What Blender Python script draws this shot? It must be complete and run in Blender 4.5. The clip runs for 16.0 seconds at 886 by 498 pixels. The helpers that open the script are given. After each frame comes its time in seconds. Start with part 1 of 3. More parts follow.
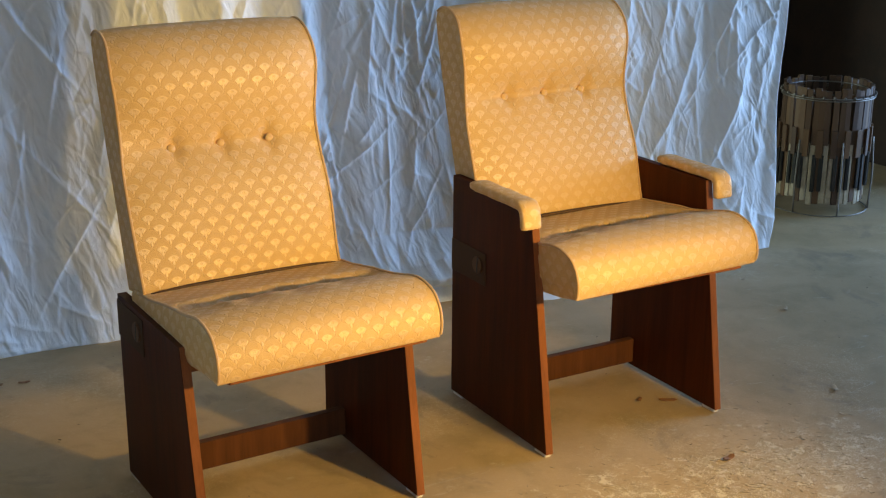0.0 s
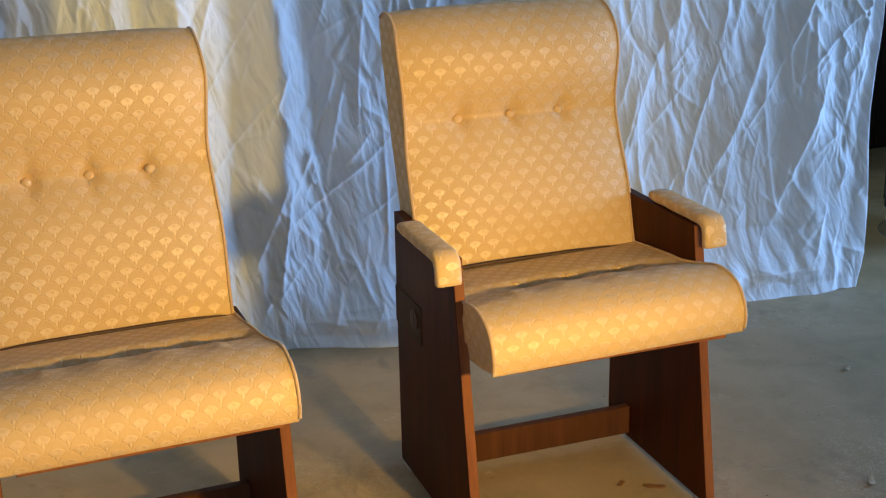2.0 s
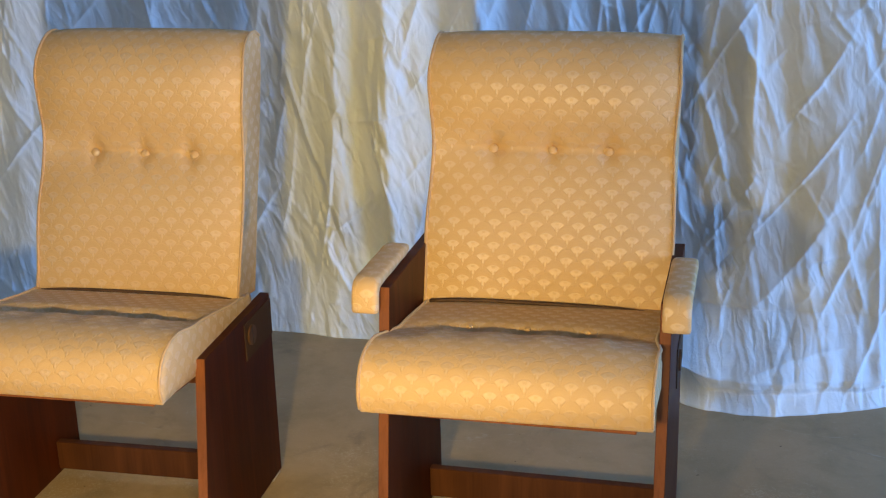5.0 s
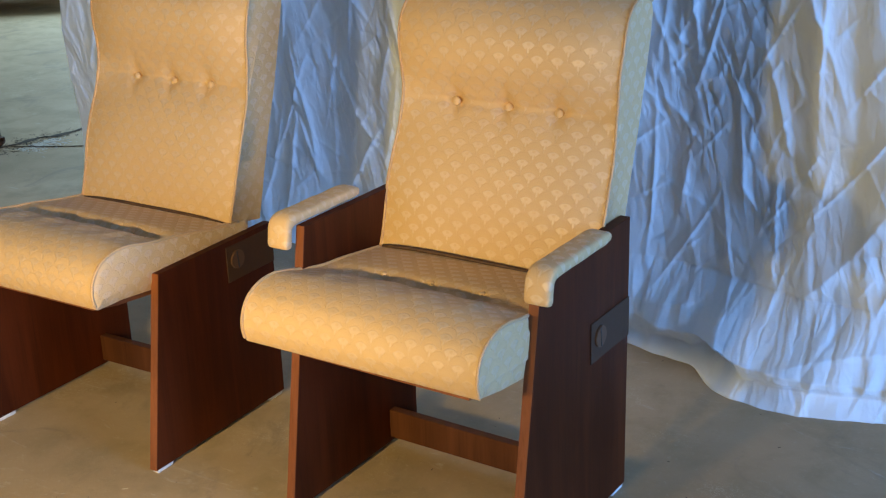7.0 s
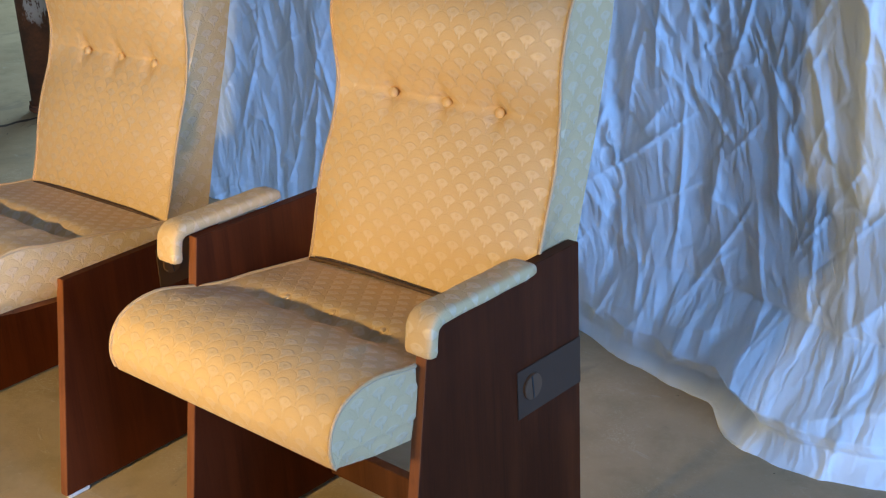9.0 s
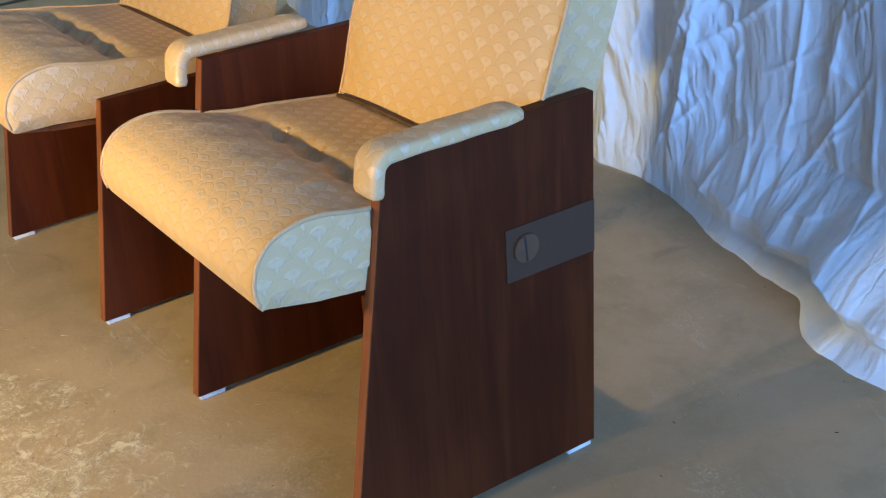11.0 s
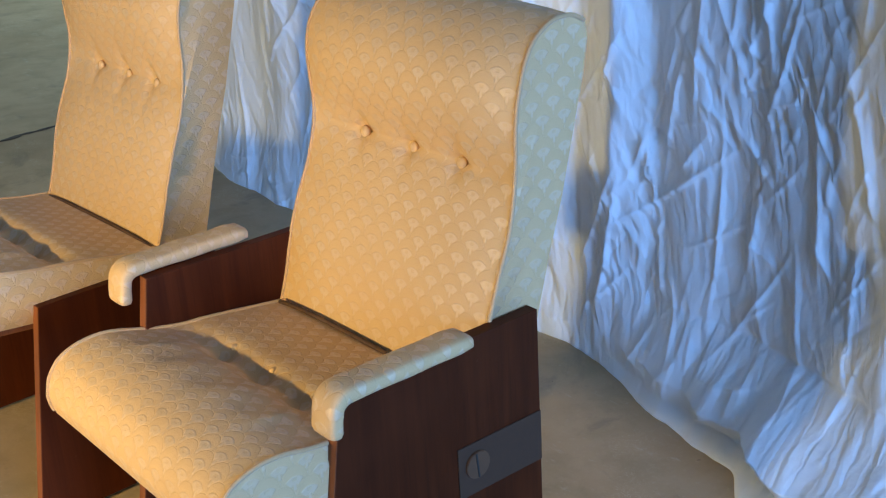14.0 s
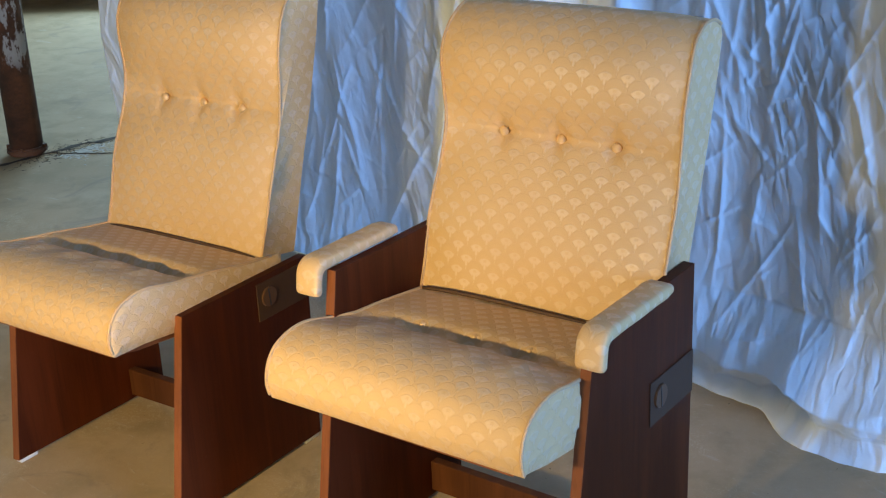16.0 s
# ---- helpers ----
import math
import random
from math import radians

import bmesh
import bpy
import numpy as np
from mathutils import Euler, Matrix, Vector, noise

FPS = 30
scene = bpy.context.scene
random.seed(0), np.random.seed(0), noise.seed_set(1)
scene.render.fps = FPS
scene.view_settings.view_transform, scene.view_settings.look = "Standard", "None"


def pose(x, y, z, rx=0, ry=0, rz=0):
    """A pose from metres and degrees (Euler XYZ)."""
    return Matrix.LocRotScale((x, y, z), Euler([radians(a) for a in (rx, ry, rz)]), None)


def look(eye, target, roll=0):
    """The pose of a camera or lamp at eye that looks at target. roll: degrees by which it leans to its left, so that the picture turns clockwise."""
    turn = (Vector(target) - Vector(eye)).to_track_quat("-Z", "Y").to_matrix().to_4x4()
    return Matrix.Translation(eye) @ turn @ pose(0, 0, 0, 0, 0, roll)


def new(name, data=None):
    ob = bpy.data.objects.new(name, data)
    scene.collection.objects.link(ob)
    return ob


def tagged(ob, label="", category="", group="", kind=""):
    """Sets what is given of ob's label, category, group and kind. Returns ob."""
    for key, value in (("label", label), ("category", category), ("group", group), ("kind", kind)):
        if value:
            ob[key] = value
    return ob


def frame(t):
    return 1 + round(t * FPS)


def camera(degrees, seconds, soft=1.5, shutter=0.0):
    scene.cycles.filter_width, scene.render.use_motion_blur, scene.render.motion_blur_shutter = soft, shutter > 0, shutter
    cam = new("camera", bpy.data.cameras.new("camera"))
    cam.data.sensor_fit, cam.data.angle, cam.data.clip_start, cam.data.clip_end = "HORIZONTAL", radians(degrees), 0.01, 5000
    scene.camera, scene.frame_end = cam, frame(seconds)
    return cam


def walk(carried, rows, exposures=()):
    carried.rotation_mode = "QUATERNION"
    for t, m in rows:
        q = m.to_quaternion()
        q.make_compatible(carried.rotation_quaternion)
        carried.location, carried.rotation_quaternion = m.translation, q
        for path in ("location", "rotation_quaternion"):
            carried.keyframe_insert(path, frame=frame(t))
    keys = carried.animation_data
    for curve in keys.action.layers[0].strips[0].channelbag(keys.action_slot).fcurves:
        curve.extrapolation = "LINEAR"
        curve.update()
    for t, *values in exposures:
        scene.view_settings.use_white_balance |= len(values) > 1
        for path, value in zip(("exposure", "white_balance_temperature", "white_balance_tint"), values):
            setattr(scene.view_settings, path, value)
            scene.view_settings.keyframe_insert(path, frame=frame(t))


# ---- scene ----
cam = camera(38.0, 16.0, soft=1.2)
PATH = [
    (0, (-1.897, -2.425, 1.405), (-0.937, -0.778, 0.801), 0.5),
    (0.5, (-1.668, -2.409, 1.405), (-0.804, -0.709, 0.802), 0.8),
    (1, (-1.496, -2.336, 1.396), (-0.69, -0.611, 0.781), 0.2),
    (1.5, (-1.293, -2.249, 1.401), (-0.536, -0.506, 0.775), -0.2),
    (2, (-1.091, -2.228, 1.385), (-0.441, -0.443, 0.759), -1.2),
    (2.5, (-0.802, -2.335, 1.386), (-0.351, -0.494, 0.747), -0.9),
    (3, (-0.601, -2.416, 1.416), (-0.311, -0.544, 0.775), -1.2),
    (3.5, (-0.383, -2.401, 1.428), (-0.251, -0.5, 0.822), -1.2),
    (4, (-0.139, -2.361, 1.44), (-0.199, -0.452, 0.845), -1.5),
    (4.5, (0.132, -2.326, 1.434), (-0.178, -0.444, 0.833), -1.2),
    (5, (0.397, -2.237, 1.438), (-0.068, -0.399, 0.802), -1.6),
    (7.5, (1.333, -1.734, 1.419), (0.233, -0.220, 0.713), -2.4),
    (8, (1.317, -1.574, 1.396), (0.202, -0.075, 0.681), -3.1),
    (10.5, (1.565, -0.871, 1.308), (0.077, 0.151, 0.447), -2.5),
    (11, (1.561, -0.831, 1.222), (0.072, 0.157, 0.324), -3.5),
    (11.5, (1.574, -0.822, 1.191), (0.086, 0.148, 0.273), -4.2),
    (12, (1.584, -0.834, 1.204), (0.089, 0.131, 0.291), -4.5),
    (12.5, (1.581, -0.838, 1.263), (0.083, 0.144, 0.373), -4.5),
    (13, (1.584, -0.838, 1.319), (0.089, 0.18, 0.466), -4.2),
    (13.5, (1.556, -0.831, 1.374), (0.086, 0.252, 0.558), -3.7),
    (14, (1.498, -0.852, 1.407), (0.056, 0.297, 0.634), -3.4),
    (14.5, (1.364, -1.0, 1.426), (0.008, 0.269, 0.683), -3.7),
    (15, (1.246, -1.205, 1.436), (0.0, 0.174, 0.697), -3.7),
    (15.5, (1.204, -1.404, 1.435), (0.03, 0.038, 0.699), -3.1),
    (16, (1.168, -1.638, 1.456), (0.048, -0.146, 0.734), -2.6),
]
EXPOSURES = [
    (0.0, 0.10, 8600, 10), (1.5, 0.06, 7900, 10), (3.0, -0.05, 6850, 10), (5.0, -0.10, 6450, 10), (8.0, 0.0, 6050, 10),
    (10.5, 0.19, 6050, 10), (12.0, 0.30, 6050, 10), (13.5, 0.12, 6100, 10), (16.0, 0.07, 6050, 10),
]
walk(cam, [(t, look(eye, target, roll)) for t, eye, target, roll in PATH], EXPOSURES)

# ---------------------------------------------------------------- light
world = bpy.data.worlds.new("world")
scene.world = world
world.use_nodes = True
wn = world.node_tree.nodes
sky = wn.new("ShaderNodeTexSky")
sky.sky_type, sky.sun_disc = "NISHITA", False
sky.sun_elevation, sky.sun_rotation = radians(35), radians(200)
wn["Background"].inputs[1].default_value = 0.1
world.node_tree.links.new(sky.outputs[0], wn["Background"].inputs[0])


def lamp(name, kind, m, energy, colour, **more):
    data = bpy.data.lights.new(name, kind)
    data.energy, data.color = energy, colour
    for key, value in more.items():
        if key == "size":
            data.shape, data.size, data.size_y = "RECTANGLE", value[0], value[1]
        if key == "radius":
            data.shadow_soft_size = value
        if key == "cone":
            data.spot_size, data.spot_blend = radians(value), 0.9
    ob = new(name, data)
    ob.matrix_world = m
    return ob


WARM = (1.0, 0.715, 0.255)
DAY = (0.215, 0.447, 0.95)
# the two heads of a work light that stands in front of the chairs
lamp("work_light", "SPOT", look((-0.08, -1.66, 0.95), (-1.62, 0.4, 0.36)), 108, WARM, radius=0.04, cone=124)
lamp("work_light", "SPOT", look((0.24, -1.70, 0.95), (-0.95, 0.4, 0.38)), 54, WARM, radius=0.04, cone=112)
# daylight in the wide east door and in the north windows behind the sheet
lamp("daylight_east", "AREA", look((6.0, -0.5, 1.45), (0.0, 0.2, 0.3)), 520, DAY, size=(3.0, 2.4))
# The south lamp is an added blue fill, without a known source.
lamp("fill_south", "AREA", look((-3.2, -8.3, 1.7), (-0.8, 1.0, 0.5)), 90, (0.24, 0.50, 1.0), size=(3.4, 2.6))
lamp("daylight_north", "AREA", look((-5.6, 6.6, 1.9), (-4.2, 1.5, 0.0)), 430, (0.55, 0.80, 0.92), size=(4.0, 2.0))

# ---------------------------------------------------------------- materials


class Nodes:
    """A material and short ways to add nodes to it."""

    def __init__(self, name):
        self.mat = bpy.data.materials.new(name)
        self.mat.use_nodes = True
        self.tree = self.mat.node_tree
        self.bsdf = self.tree.nodes["Principled BSDF"]

    def put(self, socket, value):
        if isinstance(value, bpy.types.NodeSocket):
            self.tree.links.new(value, socket)
        elif value is not None:
            socket.default_value = value

    def set(self, **values):
        for key, value in values.items():
            self.put(self.bsdf.inputs[key.replace("_", " ")], value)

    def math(self, op, a, b=None, c=None, clamp=False):
        n = self.tree.nodes.new("ShaderNodeMath")
        n.operation, n.use_clamp = op, clamp
        for socket, value in zip(n.inputs, (a, b, c)):
            self.put(socket, value)
        return n.outputs[0]

    def coords(self, kind="Object", scale=(1, 1, 1)):
        n = self.tree.nodes.new("ShaderNodeTexCoord")
        m = self.tree.nodes.new("ShaderNodeMapping")
        m.inputs["Scale"].default_value = scale
        self.tree.links.new(n.outputs[kind], m.inputs[0])
        return m.outputs[0]

    def noise(self, vector, scale, detail=4.0, rough=0.55, distortion=0.0):
        n = self.tree.nodes.new("ShaderNodeTexNoise")
        n.inputs["Scale"].default_value, n.inputs["Detail"].default_value = scale, detail
        n.inputs["Roughness"].default_value, n.inputs["Distortion"].default_value = rough, distortion
        self.put(n.inputs["Vector"], vector)
        return n.outputs["Fac"]

    def voronoi(self, vector, scale, feature="F1"):
        n = self.tree.nodes.new("ShaderNodeTexVoronoi")
        n.feature = feature
        n.inputs["Scale"].default_value = scale
        self.put(n.inputs["Vector"], vector)
        return n.outputs["Distance"]

    def ramp(self, fac, low, high):
        n = self.tree.nodes.new("ShaderNodeMapRange")
        n.interpolation_type = "SMOOTHSTEP"
        self.put(n.inputs[0], fac)
        n.inputs[1].default_value, n.inputs[2].default_value = low, high
        return n.outputs[0]

    def mix(self, fac, a, b, blend="MIX"):
        n = self.tree.nodes.new("ShaderNodeMix")
        n.data_type, n.blend_type = "RGBA", blend
        self.put(n.inputs[0], fac)
        for socket, value in ((n.inputs[6], a), (n.inputs[7], b)):
            self.put(socket, (*value, 1) if isinstance(value, tuple) else value)
        return n.outputs[2]

    def split(self, vector):
        n = self.tree.nodes.new("ShaderNodeSeparateXYZ")
        self.put(n.inputs[0], vector)
        return n.outputs

    def join(self, x, y, z):
        n = self.tree.nodes.new("ShaderNodeCombineXYZ")
        for socket, value in zip(n.inputs, (x, y, z)):
            self.put(socket, value)
        return n.outputs[0]

    def bump(self, height, strength, distance):
        n = self.tree.nodes.new("ShaderNodeBump")
        n.inputs["Strength"].default_value, n.inputs["Distance"].default_value = strength, distance
        self.put(n.inputs["Height"], height)
        self.put(self.bsdf.inputs["Normal"], n.outputs[0])

    def random(self):
        return self.tree.nodes.new("ShaderNodeObjectInfo").outputs["Random"]


def fabric_material():
    """Cream and gold brocade woven with rows of fans, each in a scale; the fans are of shinier thread."""
    n = Nodes("gold_brocade")
    u, v, _ = n.split(n.coords("UV"))
    w, h = 0.0425, 0.0235
    a = n.math("DIVIDE", v, h)
    k = n.math("FLOOR", a)
    up = n.math("MULTIPLY", n.math("SUBTRACT", a, k), 0.5)
    shift = n.math("MULTIPLY", n.math("MODULO", n.math("ADD", k, 400.0), 2.0), 0.5)
    across = n.math("ADD", n.math("DIVIDE", u, w), n.math("ADD", shift, 100.0))
    du1 = n.math("SUBTRACT", n.math("FRACT", across), 0.5)
    du2 = n.math("SUBTRACT", n.math("FRACT", n.math("ADD", across, 0.5)), 0.5)
    d1 = n.math("SQRT", n.math("ADD", n.math("MULTIPLY", du1, du1), n.math("MULTIPLY", up, up)))
    inside = n.math("LESS_THAN", d1, 0.5)
    outside = n.math("SUBTRACT", 1.0, inside)
    x = n.math("ADD", n.math("MULTIPLY", du1, inside), n.math("MULTIPLY", du2, outside))
    y = n.math("SUBTRACT", up, n.math("MULTIPLY", outside, 0.5))
    # a fan that opens from the stem at the foot of the scale
    fy = n.math("ADD", y, 0.33)
    r = n.math("SQRT", n.math("ADD", n.math("MULTIPLY", x, x), n.math("MULTIPLY", fy, fy)))
    angle = n.math("ABSOLUTE", n.math("ARCTAN2", x, fy))
    wedge = n.math("MULTIPLY", n.math("MULTIPLY", n.ramp(angle, 0.80, 0.66), n.ramp(r, 0.51, 0.45)), n.ramp(r, 0.17, 0.26))
    stem = n.math("MULTIPLY", n.ramp(n.math("ABSOLUTE", x), 0.075, 0.03), n.ramp(r, 0.36, 0.26))
    eye = n.math("MULTIPLY", n.ramp(n.math("ABSOLUTE", n.math("SUBTRACT", r, 0.38)), 0.07, 0.03), n.ramp(angle, 0.28, 0.15))
    fan = n.math("SUBTRACT", n.math("MAXIMUM", wedge, stem), n.math("MULTIPLY", eye, 0.55), clamp=True)
    fan = n.math("MULTIPLY", fan, n.ramp(r, 0.0, 0.08))
    rd = n.math("SQRT", n.math("ADD", n.math("MULTIPLY", x, x), n.math("MULTIPLY", y, y)))
    dome = n.math("MULTIPLY", n.math("MULTIPLY", n.ramp(rd, 0.18, 0.40), n.ramp(rd, 0.50, 0.46)), n.ramp(y, -0.12, 0.12))
    rim = n.math("MULTIPLY", n.ramp(d1, 0.45, 0.48), n.ramp(d1, 0.5, 0.495))
    thread = n.noise(n.coords("UV", (900, 2600, 1)), 1.0, 2.0)
    patch = n.noise(n.coords("UV", (1, 1, 1)), 7.0, 4.0)
    wear = n.ramp(n.noise(n.coords("UV", (1, 1, 1)), 3.0, 3.0), 0.35, 0.65)
    fan_seen = n.math("MULTIPLY", fan, n.math("ADD", 0.30, n.math("MULTIPLY", wear, 0.70)))
    ground = n.mix(patch, (0.640, 0.412, 0.190), (0.695, 0.462, 0.228))
    colour = n.mix(n.math("MULTIPLY", fan_seen, 0.52), ground, (0.80, 0.64, 0.43))
    colour = n.mix(n.math("MULTIPLY", dome, 0.14), colour, (0.55, 0.335, 0.16))
    colour = n.mix(n.math("MULTIPLY", rim, 0.03), colour, (0.48, 0.33, 0.17))
    colour = n.mix(n.math("MULTIPLY", n.ramp(thread, 0.35, 0.75), 0.10), colour, (0.45, 0.33, 0.18), "MULTIPLY")
    satin = n.math("MULTIPLY", fan, n.math("ADD", 0.25, n.math("MULTIPLY", wear, 0.10)))
    n.set(Base_Color=colour, Metallic=satin, Roughness=n.math("SUBTRACT", 0.66, n.math("MULTIPLY", fan, 0.10)), Specular_IOR_Level=n.math("ADD", 0.25, n.math("MULTIPLY", fan, 0.5)), Sheen_Weight=0.08, Sheen_Roughness=0.4)
    height = n.math("ADD", n.math("MULTIPLY", fan, 0.6), n.math("ADD", n.math("MULTIPLY", thread, 0.25), n.math("MULTIPLY", rim, -0.3)))
    pucker = n.noise(n.coords("UV", (1, 1, 1)), 42.0, 3.0, 0.55, 0.6)
    n.bump(n.math("ADD", height, n.math("MULTIPLY", pucker, 1.1)), 0.75, 0.0011)
    return n.mat


def piping_material():
    n = Nodes("piping_cord")
    c = n.noise(n.coords(), 260.0, 3.0)
    n.set(Base_Color=n.mix(c, (0.47, 0.27, 0.11), (0.60, 0.38, 0.18)), Roughness=0.6, Sheen_Weight=0.3)
    n.bump(c, 0.4, 0.0006)
    return n.mat


def wood_material(name, dark, light, rough=0.34):
    """Stained veneer: long upright grain, pores and a worn satin lacquer."""
    n = Nodes(name)
    obj = n.coords("Object", (1, 1, 1))
    x, y, z = n.split(obj)
    run = n.join(n.math("MULTIPLY", x, 9.0), n.math("MULTIPLY", y, 9.0), n.math("MULTIPLY", z, 0.9))
    figure = n.noise(run, 2.2, 5.0, 0.6, 0.6)
    fine = n.noise(n.join(n.math("MULTIPLY", x, 160.0), n.math("MULTIPLY", y, 160.0), n.math("MULTIPLY", z, 5.0)), 1.0, 4.0, 0.65)
    cloud = n.noise(obj, 5.0, 3.0)
    colour = n.mix(n.ramp(figure, 0.24, 0.80), dark, light)
    colour = n.mix(n.math("MULTIPLY", n.ramp(fine, 0.45, 0.72), 0.28), colour, tuple(0.35 * c for c in dark))
    colour = n.mix(n.math("MULTIPLY", n.ramp(cloud, 0.35, 0.75), 0.25), colour, tuple(1.25 * c for c in light))
    scuff = n.ramp(n.noise(obj, 38.0, 6.0, 0.7), 0.68, 0.78)
    colour = n.mix(n.math("MULTIPLY", scuff, 0.12), colour, (0.35, 0.22, 0.14))
    n.set(Base_Color=colour, Roughness=n.math("ADD", rough, n.math("MULTIPLY", cloud, 0.18)))
    n.bsdf.inputs["Specular IOR Level"].default_value = 0.10
    n.bump(fine, 0.18, 0.0006)
    return n.mat


def metal_material(name, colour, rough, metallic=0.8):
    n = Nodes(name)
    c = n.noise(n.coords(), 90.0, 4.0)
    n.set(Base_Color=n.mix(c, tuple(0.75 * v for v in colour), tuple(1.2 * v for v in colour)), Metallic=metallic, Roughness=n.math("ADD", rough, n.math("MULTIPLY", c, 0.2)))
    n.bsdf.inputs["Specular IOR Level"].default_value = 0.25
    n.bump(c, 0.1, 0.0005)
    return n.mat


def sheet_material():
    n = Nodes("white_cotton")
    obj = n.coords()
    warp = n.noise(obj, 7.0, 3.0)
    wx, wy, wz = n.split(obj)

    def creases(scale, stretch, lean, wide):
        a = n.math("ADD", n.math("ADD", wx, n.math("MULTIPLY", wz, lean)), n.math("MULTIPLY", warp, 0.05))
        v = n.join(a, 0.0, n.math("MULTIPLY", wz, stretch))
        return n.ramp(n.voronoi(v, scale, "DISTANCE_TO_EDGE"), 0.0, wide)

    crumple = n.math("ADD", creases(7.0, 0.32, 0.3, 0.16), n.math("ADD", n.math("MULTIPLY", creases(17.0, 0.28, 0.30, 0.22), 0.40), n.math("MULTIPLY", creases(36.0, 0.35, 0.2, 0.28), 0.24)))
    patchy = n.ramp(n.noise(obj, 2.3, 2.0), 0.36, 0.62)
    crumple = n.math("MULTIPLY", crumple, n.math("ADD", 0.35, n.math("MULTIPLY", patchy, 0.65)))
    fold = n.noise(n.coords("Object", (1.0, 1.0, 0.4)), 24.0, 6.0, 0.62, 0.8)
    weave = n.noise(n.coords("Object", (1400, 1400, 1400)), 1.0, 2.0)
    soil = n.ramp(n.noise(obj, 3.1, 5.0, 0.6), 0.52, 0.75)
    colour = n.mix(n.math("MULTIPLY", soil, 0.35), (0.765, 0.82, 0.86), (0.66, 0.66, 0.63))
    spots = n.ramp(n.noise(obj, 15.0, 6.0, 0.7), 0.70, 0.78)
    x, y, z = n.split(obj)
    low = n.ramp(z, 0.75, 0.0)
    colour = n.mix(n.math("MULTIPLY", n.math("MULTIPLY", spots, low), 0.4), colour, (0.36, 0.28, 0.20))
    n.set(Base_Color=colour, Roughness=0.85, Sheen_Weight=0.25)
    height = n.math("ADD", n.math("MULTIPLY", fold, 0.20), n.math("ADD", n.math("MULTIPLY", crumple, 0.62), n.math("MULTIPLY", weave, 0.02)))
    n.bump(height, 1.0, 0.012)
    return n.mat


def concrete_material():
    n = Nodes("worn_concrete")
    obj = n.coords()
    big = n.noise(obj, 0.9, 5.0, 0.6, 0.5)
    mid = n.noise(obj, 6.0, 6.0, 0.65, 0.3)
    fine = n.noise(obj, 85.0, 5.0, 0.7)
    grit = n.noise(obj, 420.0, 2.0, 0.6)
    colour = n.mix(n.ramp(big, 0.3, 0.7), (0.350, 0.243, 0.128), (0.463, 0.340, 0.200))
    colour = n.mix(n.math("MULTIPLY", n.ramp(mid, 0.42, 0.72), 0.55), colour, (0.248, 0.192, 0.098))
    colour = n.mix(n.math("MULTIPLY", n.ramp(fine, 0.55, 0.75), 0.35), colour, (0.51, 0.44, 0.33))
    colour = n.mix(n.math("MULTIPLY", n.ramp(grit, 0.62, 0.75), 0.30), colour, (0.12, 0.10, 0.08))
    scar = n.ramp(n.noise(n.coords("Object", (2.2, 7.0, 1)), 2.6, 8.0, 0.72, 1.2), 0.60, 0.70)
    colour = n.mix(n.math("MULTIPLY", scar, 0.35), colour, (0.56, 0.50, 0.40))
    curl = n.noise(n.coords("Object", (1, 1, 1)), 34.0, 3.0, 0.6, 2.2)
    scratch = n.ramp(n.math("ABSOLUTE", n.math("SUBTRACT", curl, 0.5)), 0.022, 0.006)
    fx, fy, fz = n.split(obj)
    away = n.math("ADD", n.math("POWER", n.math("MULTIPLY", n.math("ADD", fx, 0.05), 1.5), 2.0), n.math("POWER", n.math("MULTIPLY", n.math("ADD", fy, 0.52), 3.4), 2.0))
    worn = n.math("SUBTRACT", n.noise(obj, 5.5, 5.0, 0.7), n.math("MULTIPLY", away, 0.22))
    where = n.math("MAXIMUM", n.math("MULTIPLY", n.ramp(n.noise(obj, 2.1, 4.0, 0.6), 0.52, 0.64), 0.5), n.ramp(worn, 0.30, 0.46))
    colour = n.mix(n.math("MULTIPLY", n.ramp(worn, 0.36, 0.52), 0.30), colour, (0.50, 0.42, 0.29))
    colour = n.mix(n.math("MULTIPLY", n.math("MULTIPLY", scratch, where), 0.80), colour, (0.66, 0.58, 0.43))
    crust = n.math("MULTIPLY", n.ramp(n.noise(obj, 30.0, 8.0, 0.72, 0.6), 0.50, 0.62), n.ramp(worn, 0.26, 0.44))
    colour = n.mix(n.math("MULTIPLY", crust, 0.78), colour, (0.70, 0.61, 0.43))
    pits = n.math("MULTIPLY", n.ramp(n.noise(obj, 42.0, 5.0, 0.65, 0.4), 0.62, 0.70), n.ramp(worn, 0.22, 0.46))
    colour = n.mix(n.math("MULTIPLY", pits, 0.6), colour, (0.15, 0.115, 0.07))
    stain = n.ramp(n.noise(n.coords("Object", (1.3, 1.0, 1)), 3.6, 7.0, 0.7, 0.8), 0.56, 0.68)
    colour = n.mix(n.math("MULTIPLY", stain, 0.40), colour, (0.17, 0.135, 0.095))
    n.set(Base_Color=colour, Roughness=n.math("ADD", 0.55, n.math("MULTIPLY", mid, 0.25)))
    n.bump(n.math("ADD", n.math("MULTIPLY", fine, 0.5), n.math("ADD", n.math("MULTIPLY", mid, 0.8), n.math("ADD", n.math("MULTIPLY", scar, 0.3), n.math("MULTIPLY", crust, 0.6)))), 0.45, 0.003)
    return n.mat


